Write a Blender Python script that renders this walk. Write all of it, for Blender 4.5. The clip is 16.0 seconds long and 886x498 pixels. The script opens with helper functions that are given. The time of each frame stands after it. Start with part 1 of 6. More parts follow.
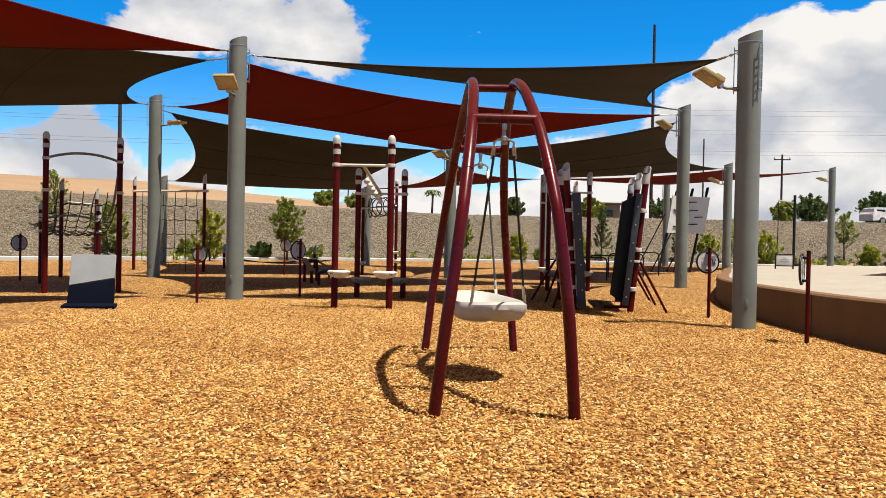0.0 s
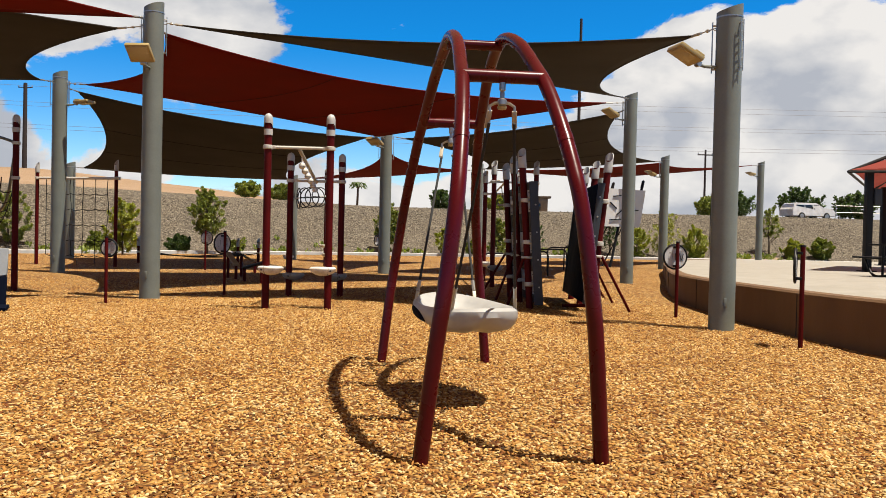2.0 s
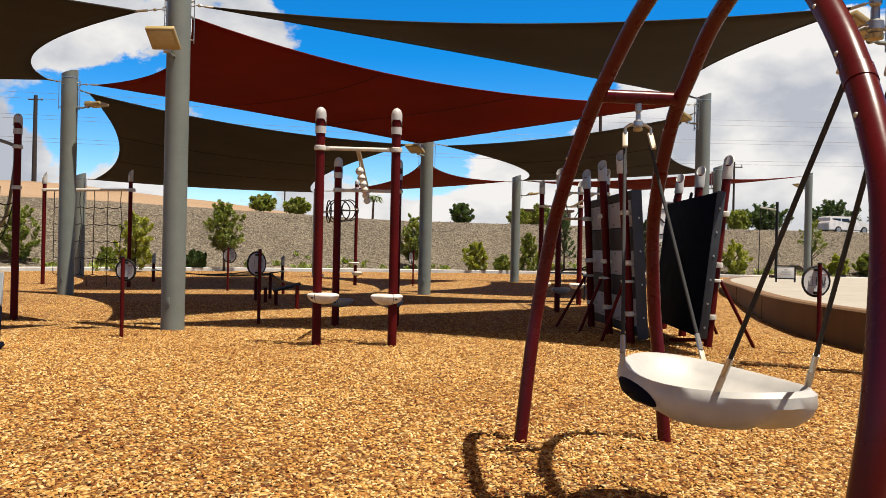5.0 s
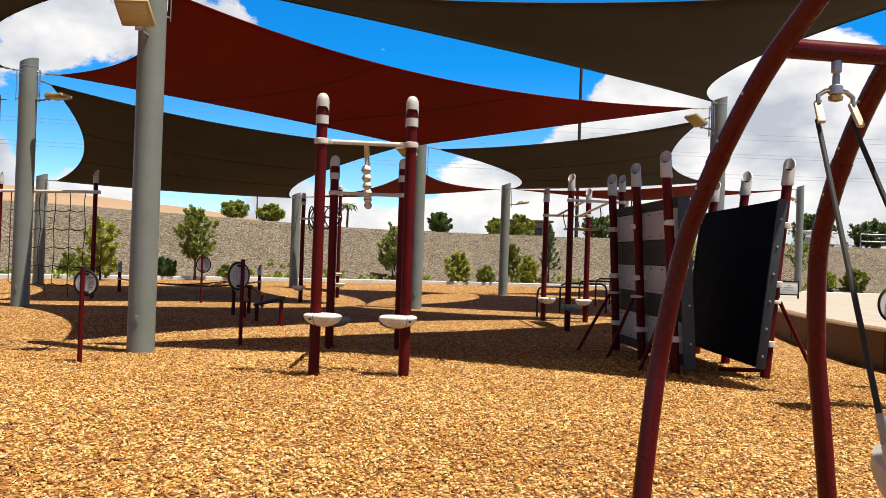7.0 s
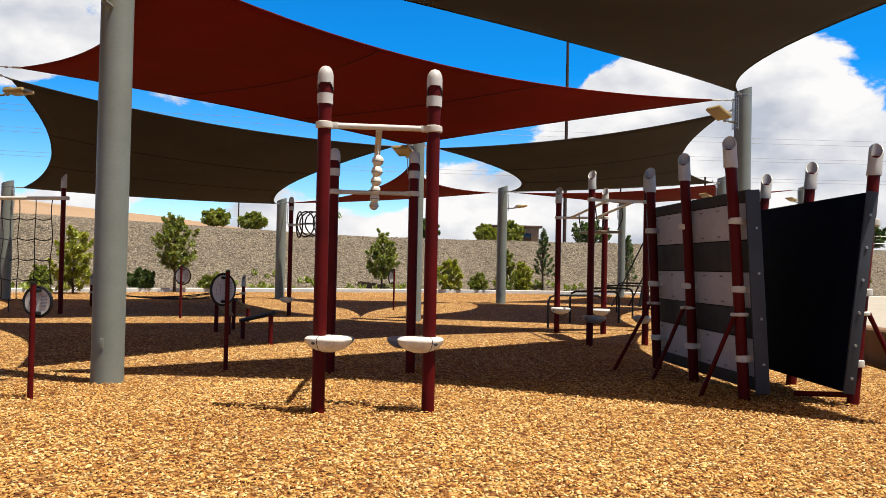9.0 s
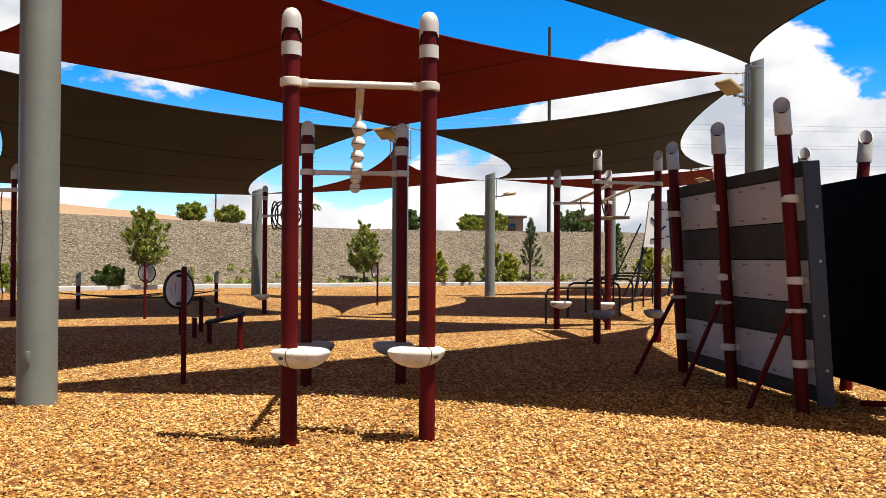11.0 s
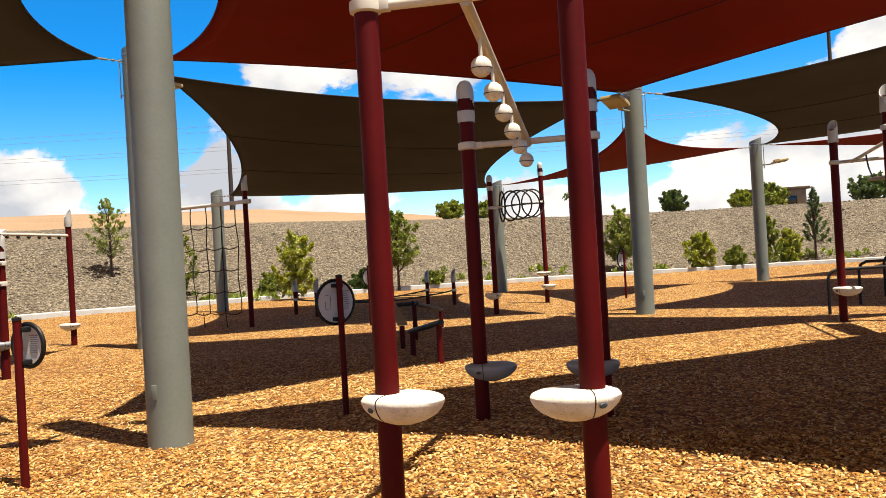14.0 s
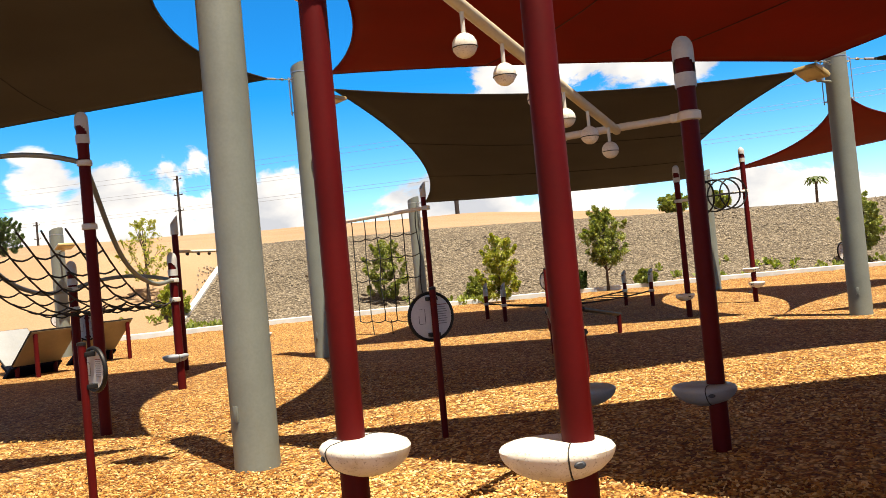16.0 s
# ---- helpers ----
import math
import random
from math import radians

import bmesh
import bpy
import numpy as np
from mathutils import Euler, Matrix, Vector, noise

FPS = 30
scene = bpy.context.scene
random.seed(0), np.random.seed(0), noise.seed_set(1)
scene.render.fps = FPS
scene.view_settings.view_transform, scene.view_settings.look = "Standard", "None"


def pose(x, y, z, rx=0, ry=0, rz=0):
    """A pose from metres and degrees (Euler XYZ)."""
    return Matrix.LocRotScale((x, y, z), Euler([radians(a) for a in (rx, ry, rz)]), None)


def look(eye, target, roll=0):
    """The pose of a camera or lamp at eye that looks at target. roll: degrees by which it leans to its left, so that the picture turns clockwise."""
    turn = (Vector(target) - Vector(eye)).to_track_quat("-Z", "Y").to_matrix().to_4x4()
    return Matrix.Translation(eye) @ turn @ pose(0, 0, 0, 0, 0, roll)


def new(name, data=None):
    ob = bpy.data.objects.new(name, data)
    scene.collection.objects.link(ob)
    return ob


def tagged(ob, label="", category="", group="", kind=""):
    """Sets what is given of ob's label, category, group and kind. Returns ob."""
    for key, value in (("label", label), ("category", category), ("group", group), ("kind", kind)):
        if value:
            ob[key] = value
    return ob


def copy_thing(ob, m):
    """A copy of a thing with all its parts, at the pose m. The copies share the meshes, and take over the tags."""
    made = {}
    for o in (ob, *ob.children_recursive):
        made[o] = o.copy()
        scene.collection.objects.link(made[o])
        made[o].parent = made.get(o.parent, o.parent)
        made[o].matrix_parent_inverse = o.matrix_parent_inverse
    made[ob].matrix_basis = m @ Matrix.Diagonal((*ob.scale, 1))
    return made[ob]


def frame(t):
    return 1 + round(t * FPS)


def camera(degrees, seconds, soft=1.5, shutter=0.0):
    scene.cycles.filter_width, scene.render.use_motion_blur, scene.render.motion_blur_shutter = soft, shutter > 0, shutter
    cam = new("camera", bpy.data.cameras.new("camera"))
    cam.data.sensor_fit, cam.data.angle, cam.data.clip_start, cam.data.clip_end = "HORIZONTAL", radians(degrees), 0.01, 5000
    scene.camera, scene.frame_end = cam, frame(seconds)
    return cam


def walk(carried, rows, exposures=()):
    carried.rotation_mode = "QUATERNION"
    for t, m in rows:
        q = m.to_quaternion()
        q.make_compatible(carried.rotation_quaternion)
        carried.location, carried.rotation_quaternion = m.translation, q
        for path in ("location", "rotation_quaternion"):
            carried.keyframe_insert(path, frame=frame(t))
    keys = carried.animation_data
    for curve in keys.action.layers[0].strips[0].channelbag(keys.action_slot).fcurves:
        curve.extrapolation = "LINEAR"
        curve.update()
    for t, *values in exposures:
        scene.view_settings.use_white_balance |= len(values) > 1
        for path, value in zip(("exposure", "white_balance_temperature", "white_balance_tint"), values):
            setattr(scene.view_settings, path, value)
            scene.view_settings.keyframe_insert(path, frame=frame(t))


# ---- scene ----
cam = camera(55.7, 16.0, 0.65)

PATH = [
    (0, (0.499, 0.427, 1.361), (0.408, 2.425, 1.338), 1.1),
    (0.5, (0.397, 0.805, 1.329), (0.486, 2.803, 1.297), 1.3),
    (1, (0.328, 1.209, 1.351), (0.445, 3.206, 1.325), 1.3),
    (1.5, (0.157, 1.61, 1.335), (0.251, 3.607, 1.306), 1.1),
    (2, (0.038, 2.004, 1.335), (0.132, 4.002, 1.3), 1.3),
    (2.5, (-0.128, 2.414, 1.326), (-0.044, 4.412, 1.279), 2.4),
    (3, (-0.332, 2.823, 1.338), (-0.234, 4.82, 1.29), 1.9),
    (3.5, (-0.518, 3.299, 1.352), (-0.417, 5.297, 1.323), 1.4),
    (4, (-0.705, 3.744, 1.358), (-0.626, 5.742, 1.35), 1.2),
    (4.2, (-0.759, 3.921, 1.386), (-0.688, 5.92, 1.383), 1.3),
    (6.5, (-1.402, 5.998, 1.395), (-1.3, 7.995, 1.395), 1.2),
    (7, (-1.526, 6.442, 1.417), (-1.383, 8.437, 1.44), 1.9),
    (7.5, (-1.662, 6.882, 1.398), (-1.505, 8.876, 1.43), 2.0),
    (8, (-1.751, 7.356, 1.387), (-1.582, 9.349, 1.423), 2.0),
    (8.5, (-1.836, 7.816, 1.382), (-1.663, 9.808, 1.419), 1.5),
    (9, (-1.87, 8.252, 1.418), (-1.685, 10.243, 1.459), 1.2),
    (11.5, (-1.85, 10.283, 1.418), (-1.618, 12.269, 1.434), 0.3),
    (12, (-1.797, 10.691, 1.417), (-1.571, 12.678, 1.426), 0.2),
    (12.5, (-1.692, 11.104, 1.404), (-1.491, 13.094, 1.403), -0.0),
    (13, (-1.511, 11.447, 1.436), (-1.411, 13.445, 1.435), -0.6),
    (13.5, (-1.326, 11.817, 1.426), (-1.527, 13.807, 1.423), -2.6),
    (14, (-1.073, 12.112, 1.435), (-1.481, 14.07, 1.449), -3.3),
    (14.5, (-0.799, 12.438, 1.41), (-1.439, 14.333, 1.437), -3.7),
    (15, (-0.547, 12.746, 1.426), (-1.305, 14.596, 1.464), -4.1),
    (15.5, (-0.293, 12.974, 1.447), (-1.078, 14.813, 1.493), -4.4),
    (16, (-0.118, 13.219, 1.433), (-1.048, 14.989, 1.486), -5.3),
]
walk(cam, [(t, look(eye, target, roll)) for t, eye, target, roll in PATH], [(0, 1.05, 7050, 10), (2, 0.92, 7050, 10), (4, 0.91, 7050, 10), (6.5, 1.18, 6950, 10), (9, 1.13, 6850, 10), (12, 1.33, 7000, 10), (14.5, 1.36, 7500, 10), (16, 1.5, 7700, 10)])

# ---- light ----
SUN = Vector((0.315, -0.17, 1.0)).normalized()
sun = new("sun", bpy.data.lights.new("sun", "SUN"))
sun.data.energy, sun.data.angle, sun.data.color = 5.0, radians(0.53), (1.0, 0.95, 0.86)
sun.matrix_world = look(SUN * 60, (0, 0, 0))


def make_world():
    w = bpy.data.worlds.new("sky")
    scene.world = w
    w.use_nodes = True
    nt = w.node_tree
    N, L = nt.nodes, nt.links
    N.clear()
    out = N.new("ShaderNodeOutputWorld")
    sky = N.new("ShaderNodeTexSky")
    sky.sky_type, sky.sun_disc = "NISHITA", False
    sky.sun_elevation = math.asin(SUN.z)
    sky.sun_rotation = math.atan2(SUN.x, SUN.y)
    sky.air_density, sky.dust_density, sky.ozone_density = 0.8, 0.2, 4.0
    hsv = N.new("ShaderNodeHueSaturation")
    hsv.inputs["Hue"].default_value = 0.504
    hsv.inputs["Saturation"].default_value = 1.5
    hsv.inputs["Value"].default_value = 1.8
    L.new(sky.outputs[0], hsv.inputs["Color"])
    tc = N.new("ShaderNodeTexCoord")
    sep = N.new("ShaderNodeSeparateXYZ")
    L.new(tc.outputs["Generated"], sep.inputs[0])
    # clouds: heaped noise, thicker towards the horizon and in one tall bank to the north-east
    mp = N.new("ShaderNodeMapping")
    mp.inputs["Location"].default_value = (3.1, 1.7, 0.4)
    mp.inputs["Scale"].default_value = (1.0, 1.0, 1.7)
    L.new(tc.outputs["Generated"], mp.inputs[0])
    n1 = N.new("ShaderNodeTexNoise")
    n1.inputs["Scale"].default_value, n1.inputs["Detail"].default_value, n1.inputs["Roughness"].default_value = 5.2, 12.0, 0.6
    n1.inputs["Distortion"].default_value = 0.3
    L.new(mp.outputs[0], n1.inputs["Vector"])

    def bank(d, spread, amount):
        dot = N.new("ShaderNodeVectorMath")
        dot.operation = "DISTANCE"
        v = Vector(d).normalized()
        dot.inputs[1].default_value = v
        L.new(tc.outputs["Generated"], dot.inputs[0])
        mr = N.new("ShaderNodeMapRange")
        mr.interpolation_type = "SMOOTHSTEP"
        mr.inputs["From Min"].default_value, mr.inputs["From Max"].default_value = spread * 0.35, spread
        mr.inputs["To Min"].default_value, mr.inputs["To Max"].default_value = amount, 0.0
        L.new(dot.outputs["Value"], mr.inputs["Value"])
        return mr.outputs[0]

    def math_node(op, a, b):
        m = N.new("ShaderNodeMath")
        m.operation = op
        for i, v in enumerate((a, b)):
            if isinstance(v, (int, float)):
                m.inputs[i].default_value = v
            else:
                L.new(v, m.inputs[i])
        return m.outputs[0]

    low = N.new("ShaderNodeMapRange")
    low.inputs["From Min"].default_value, low.inputs["From Max"].default_value = 0.0, 0.13
    low.inputs["To Min"].default_value, low.inputs["To Max"].default_value = 0.22, -0.09
    L.new(sep.outputs["Z"], low.inputs["Value"])
    high = N.new("ShaderNodeMapRange")  # added brown cloud deck above the view, dims and warms the skylight
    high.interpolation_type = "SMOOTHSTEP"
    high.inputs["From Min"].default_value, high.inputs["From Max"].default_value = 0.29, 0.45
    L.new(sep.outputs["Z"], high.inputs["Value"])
    total = math_node("ADD", n1.outputs["Fac"], low.outputs[0])
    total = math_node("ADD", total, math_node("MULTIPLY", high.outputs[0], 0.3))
    for d, s, a in CLOUD_BANKS:
        total = math_node("ADD", total, bank(d, s, a))
    cov = N.new("ShaderNodeMapRange")
    cov.interpolation_type = "SMOOTHSTEP"
    cov.inputs["From Min"].default_value, cov.inputs["From Max"].default_value = 0.545, 0.605
    L.new(total, cov.inputs["Value"])
    # grey undersides
    n2 = N.new("ShaderNodeTexNoise")
    n2.inputs["Scale"].default_value, n2.inputs["Detail"].default_value = 8.0, 10.0
    L.new(mp.outputs[0], n2.inputs["Vector"])
    ramp = N.new("ShaderNodeValToRGB")
    ramp.color_ramp.elements[0].position, ramp.color_ramp.elements[0].color = 0.38, (4.5, 5.0, 6.0, 1)
    ramp.color_ramp.elements[1].position, ramp.color_ramp.elements[1].color = 0.6, (8.4, 8.55, 8.9, 1)
    L.new(n2.outputs["Fac"], ramp.inputs[0])
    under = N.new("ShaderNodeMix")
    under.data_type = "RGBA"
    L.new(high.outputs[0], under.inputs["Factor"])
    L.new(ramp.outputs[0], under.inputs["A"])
    # brown colour of the added deck, picked to make shaded ground darker and warmer
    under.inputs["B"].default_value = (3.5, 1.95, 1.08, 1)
    mix = N.new("ShaderNodeMix")
    mix.data_type = "RGBA"
    L.new(cov.outputs[0], mix.inputs["Factor"])
    L.new(hsv.outputs[0], mix.inputs["A"])
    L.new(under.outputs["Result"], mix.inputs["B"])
    bg = N.new("ShaderNodeBackground")
    bg.inputs["Strength"].default_value = 0.052
    L.new(mix.outputs["Result"], bg.inputs["Color"])
    L.new(bg.outputs[0], out.inputs[0])


def heading(az, el):
    return (math.sin(radians(az)) * math.cos(radians(el)), math.cos(radians(az)) * math.cos(radians(el)), math.sin(radians(el)))


CLOUD_BANKS = ((heading(23, 5), 0.24, 0.34), (heading(27, 10.5), 0.11, 0.26), (heading(20, 10), 0.12, 0.25), (heading(33, 4.5), 0.15, 0.3), (heading(42, 4), 0.15, 0.24), (heading(14.5, 5.5), 0.11, 0.22),
               (heading(-19, 14.5), 0.1, 0.24), (heading(-12, 14), 0.1, 0.24), (heading(-24, 9), 0.1, 0.17), (heading(8, 3.5), 0.1, 0.14), (heading(-40, 4), 0.12, 0.16), (heading(-52, 5), 0.12, 0.16), (heading(-5, 3), 0.1, 0.1),
               (heading(-27, 3), 0.12, 0.15), (heading(-44.6, 9), 0.045, 0.16), (heading(-53.4, 8.5), 0.05, 0.16), (heading(-48, 6.7), 0.07, 0.15), (heading(-37, 6), 0.06, 0.13), (heading(-33, 9.5), 0.04, 0.12))
make_world()


# ---- materials ----
class Mat:
    def __init__(self, name, rough=0.6, metal=0.0):
        self.m = bpy.data.materials.new(name)
        self.m.use_nodes = True
        self.t = self.m.node_tree
        self.n, self.l = self.t.nodes, self.t.links
        self.b = self.n["Principled BSDF"]
        self.b.inputs["Roughness"].default_value = rough
        self.b.inputs["Metallic"].default_value = metal
        self.tc = self.n.new("ShaderNodeTexCoord")

    def noise(self, scale, detail=4.0, rough=0.55, stretch=None):
        n = self.n.new("ShaderNodeTexNoise")
        n.inputs["Scale"].default_value, n.inputs["Detail"].default_value, n.inputs["Roughness"].default_value = scale, detail, rough
        self.l.new(self.coord(stretch), n.inputs["Vector"])
        return n.outputs["Fac"]

    def coord(self, stretch=None):
        if not stretch:
            return self.tc.outputs["Object"]
        mp = self.n.new("ShaderNodeMapping")
        mp.inputs["Scale"].default_value = stretch
        self.l.new(self.tc.outputs["Object"], mp.inputs[0])
        return mp.outputs[0]

    def voronoi(self, scale, out="Distance", stretch=None, feature="F1"):
        n = self.n.new("ShaderNodeTexVoronoi")
        n.feature = feature
        n.inputs["Scale"].default_value = scale
        self.l.new(self.coord(stretch), n.inputs["Vector"])
        return n.outputs[out]

    def ramp(self, fac, *stops):
        r = self.n.new("ShaderNodeValToRGB")
        e = r.color_ramp.elements
        while len(e) < len(stops):
            e.new(0.5)
        for el, (p, c) in zip(e, stops):
            el.position, el.color = p, (*c, 1)
        self.l.new(fac, r.inputs[0])
        return r.outputs[0]

    def mix(self, a, b, fac, how="MIX"):
        m = self.n.new("ShaderNodeMix")
        m.data_type, m.blend_type = "RGBA", how
        for sock, v in (("A", a), ("B", b), ("Factor", fac)):
            if isinstance(v, (int, float)):
                m.inputs[sock].default_value = v
            elif isinstance(v, tuple):
                m.inputs[sock].default_value = (*v, 1)
            else:
                self.l.new(v, m.inputs[sock])
        return m.outputs["Result"]

    def color(self, c):
        if isinstance(c, tuple):
            self.b.inputs["Base Color"].default_value = (*c, 1)
        else:
            self.l.new(c, self.b.inputs["Base Color"])
        return self

    def rough(self, fac, lo, hi):
        r = self.n.new("ShaderNodeMapRange")
        r.inputs["To Min"].default_value, r.inputs["To Max"].default_value = lo, hi
        self.l.new(fac, r.inputs["Value"])
        self.l.new(r.outputs[0], self.b.inputs["Roughness"])
        return self

    def bump(self, height, strength=0.3, distance=0.01):
        b = self.n.new("ShaderNodeBump")
        b.inputs["Strength"].default_value, b.inputs["Distance"].default_value = strength, distance
        self.l.new(height, b.inputs["Height"])
        self.l.new(b.outputs[0], self.b.inputs["Normal"])
        return self

    def random(self, island=False):
        if island:
            return self.n.new("ShaderNodeNewGeometry").outputs["Random Per Island"]
        return self.n.new("ShaderNodeObjectInfo").outputs["Random"]


def worn(name, c, rough=0.45, metal=0.0, var=0.18, grain=40.0, bump=0.05, spec=0.5):
    """Paint or plastic with two scales of variation."""
    k = Mat(name, rough, metal)
    dark = tuple(v * (1 - var) for v in c)
    lite = tuple(min(1, v * (1 + var)) for v in c)
    big = k.ramp(k.noise(2.3, 5), (0.3, dark), (0.7, lite))
    fine = k.noise(grain, 3)
    k.color(k.mix(big, k.ramp(fine, (0.3, (0.82, 0.82, 0.82)), (0.7, (1, 1, 1))), 0.6, "MULTIPLY"))
    k.rough(k.noise(5.0, 4), max(0.05, rough - 0.12), min(1, rough + 0.15))
    k.bump(fine, bump, 0.004)
    k.b.inputs["Specular IOR Level"].default_value = spec
    return k.m


M_RED = worn("burgundy_powder_coat", (0.0667, 0.00286, 0.00298), 0.5, spec=0.1)
M_SWING = worn("swing_red_powder_coat", (0.0597, 0.00202, 0.0045), 0.27, spec=0.2)
M_POLE = worn("grey_green_pole_paint", (0.129, 0.143, 0.126), 0.45, 0.0, 0.1)
M_WHITE = worn("off_white_powder_coat", (0.459, 0.445, 0.403), 0.42, 0.0, 0.08)
M_BEIGE = worn("beige_powder_coat", (0.403, 0.349, 0.255), 0.42, 0.0, 0.08)
M_CAP = worn("light_grey_plastic_cap", (0.375, 0.375, 0.368), 0.5, 0.0, 0.1)
M_BLACK = worn("black_steel", (0.00833, 0.00833, 0.00893), 0.5, spec=0.2)
M_ROPE = worn("black_rope", (0.0119, 0.0125, 0.0131), 0.85, 0.0, 0.3, 160.0, 0.4)
M_STEEL = worn("galvanised_steel", (0.363, 0.363, 0.349), 0.35, 0.8, 0.15)
M_BRASS = worn("cast_bronze", (0.35, 0.27, 0.14), 0.35, 0.9, 0.15)
M_NAVY = worn("navy_black_plastic", (0.0022, 0.0038, 0.0105), 0.75, 0.0, 0.25, 25.0, 0.05, 0.04)
M_EDGE = worn("slate_grey_plastic", (0.0298, 0.0357, 0.0446), 0.5, spec=0.3)
M_PANELW = worn("light_grey_plastic_panel", (0.357, 0.345, 0.357), 0.5, 0.0, 0.07, 12.0)
M_PANELD = worn("dark_grey_plastic_panel", (0.0238, 0.0219, 0.0209), 0.6, 0.0, 0.12, 12.0, 0.05, 0.25)
M_SIGN = worn("white_sign_face", (0.484, 0.484, 0.484), 0.4, 0.0, 0.05)
M_INK = worn("sign_ink", (0.0357, 0.0327, 0.0357), 0.5)
M_INKG = worn("sign_grey_ink", (0.179, 0.179, 0.185), 0.5)
M_INKR = worn("sign_red_ink", (0.179, 0.0357, 0.0298), 0.5)
M_LAMP = worn("beige_lamp_housing", (0.314, 0.238, 0.101), 0.4, 0.0, 0.12)
M_LAMPG = worn("beige_lamp_lens", (0.38, 0.314, 0.172), 0.2, 0.0, 0.08)
M_TAN = worn("tan_plastic", (0.192, 0.142, 0.081), 0.5)
M_SLATE = worn("pale_slate_plastic", (0.2, 0.219, 0.238), 0.5, 0.0, 0.08)
M_CARW = worn("white_car_paint", (0.53, 0.53, 0.53), 0.2)
M_CARR = worn("red_car_paint", (0.208, 0.0119, 0.0119), 0.2)
M_GLASSD = worn("dark_car_glass", (0.012, 0.014, 0.016), 0.06)
M_TYRE = worn("black_tyre", (0.00893, 0.00893, 0.00893), 0.85)
M_WOODPOLE = worn("dark_utility_pole", (0.0167, 0.0101, 0.00953), 0.8, 0.0, 0.3, 60.0, 0.3)
M_STUCCO = worn("tan_stucco", (0.214, 0.181, 0.138), 0.9)
M_BARK = worn("brown_bark", (0.0655, 0.0446, 0.0298), 0.9, 0.0, 0.3, 60.0, 0.6)


def speckled():
    k = Mat("speckled_off_white_plastic", 0.55)
    sp = k.ramp(k.noise(110, 3), (0.33, (0.5, 0.48, 0.45)), (0.42, (1, 1, 1)))
    dirt = k.ramp(k.noise(9, 6, 0.7), (0.36, (0.72, 0.66, 0.58)), (0.52, (1, 1, 1)))
    base = k.ramp(k.noise(6, 5), (0.3, (0.477, 0.454, 0.4)), (0.7, (0.585, 0.569, 0.523)))
    k.color(k.mix(k.mix(base, sp, 0.8, "MULTIPLY"), dirt, 0.6, "MULTIPLY")).bump(k.noise(90, 3), 0.15, 0.004)
    return k.m


def seat_mat():
    k = Mat("grey_moulded_plastic", 0.45)
    k.color(k.ramp(k.noise(4, 6), (0.3, (0.25, 0.25, 0.242)), (0.7, (0.359, 0.355, 0.34)))).bump(k.noise(60, 3), 0.1, 0.004)
    return k.m


def cloth(name, c, lit):
    """Knitted shade cloth: part of the sun comes through it."""
    k = Mat(name, 0.9)
    weave = k.n.new("ShaderNodeTexWave")
    weave.inputs["Scale"].default_value, weave.inputs["Distortion"].default_value = 22.0, 0.6
    k.l.new(k.tc.outputs["Object"], weave.inputs["Vector"])
    var = k.ramp(k.noise(0.5, 6), (0.3, tuple(v * 0.86 for v in c)), (0.7, tuple(v * 1.12 for v in c)))
    col = k.mix(var, k.ramp(weave.outputs["Fac"], (0.2, (0.85, 0.85, 0.85)), (0.8, (1, 1, 1))), 0.6, "MULTIPLY")
    k.color(col)
    k.b.inputs["Specular IOR Level"].default_value = 0.1
    tr = k.n.new("ShaderNodeBsdfTranslucent")
    k.l.new(k.mix(col, (lit, lit, lit), 1.0, "MULTIPLY"), tr.inputs["Color"])
    add = k.n.new("ShaderNodeAddShader")
    k.l.new(k.b.outputs[0], add.inputs[0])
    k.l.new(tr.outputs[0], add.inputs[1])
    k.l.new(add.outputs[0], k.n["Material Output"].inputs["Surface"])
    return k.m


def leaf_mat(name, a, b, c):
    k = Mat(name, 0.55)
    col = k.ramp(k.random(True), (0.0, a), (0.5, b), (1.0, c))
    k.color(k.mix(col, k.ramp(k.noise(1.2, 3), (0.3, (0.6, 0.6, 0.6)), (0.7, (1.15, 1.15, 1.0))), 0.7, "MULTIPLY"))
    tr = k.n.new("ShaderNodeBsdfTranslucent")
    k.l.new(k.mix(col, (0.7, 0.75, 0.25), 1.0, "MULTIPLY"), tr.inputs["Color"])
    add = k.n.new("ShaderNodeAddShader")
    k.l.new(k.b.outputs[0], add.inputs[0])
    k.l.new(tr.outputs[0], add.inputs[1])
    k.l.new(add.outputs[0], k.n["Material Output"].inputs["Surface"])
    return k.m


def chips_ramp(k, fac):
    return k.ramp(fac, (0.0, (0.13, 0.034, 0.008)), (0.35, (0.352, 0.172, 0.042)), (0.7, (0.49, 0.304, 0.096)), (1.0, (0.61, 0.475, 0.25)))


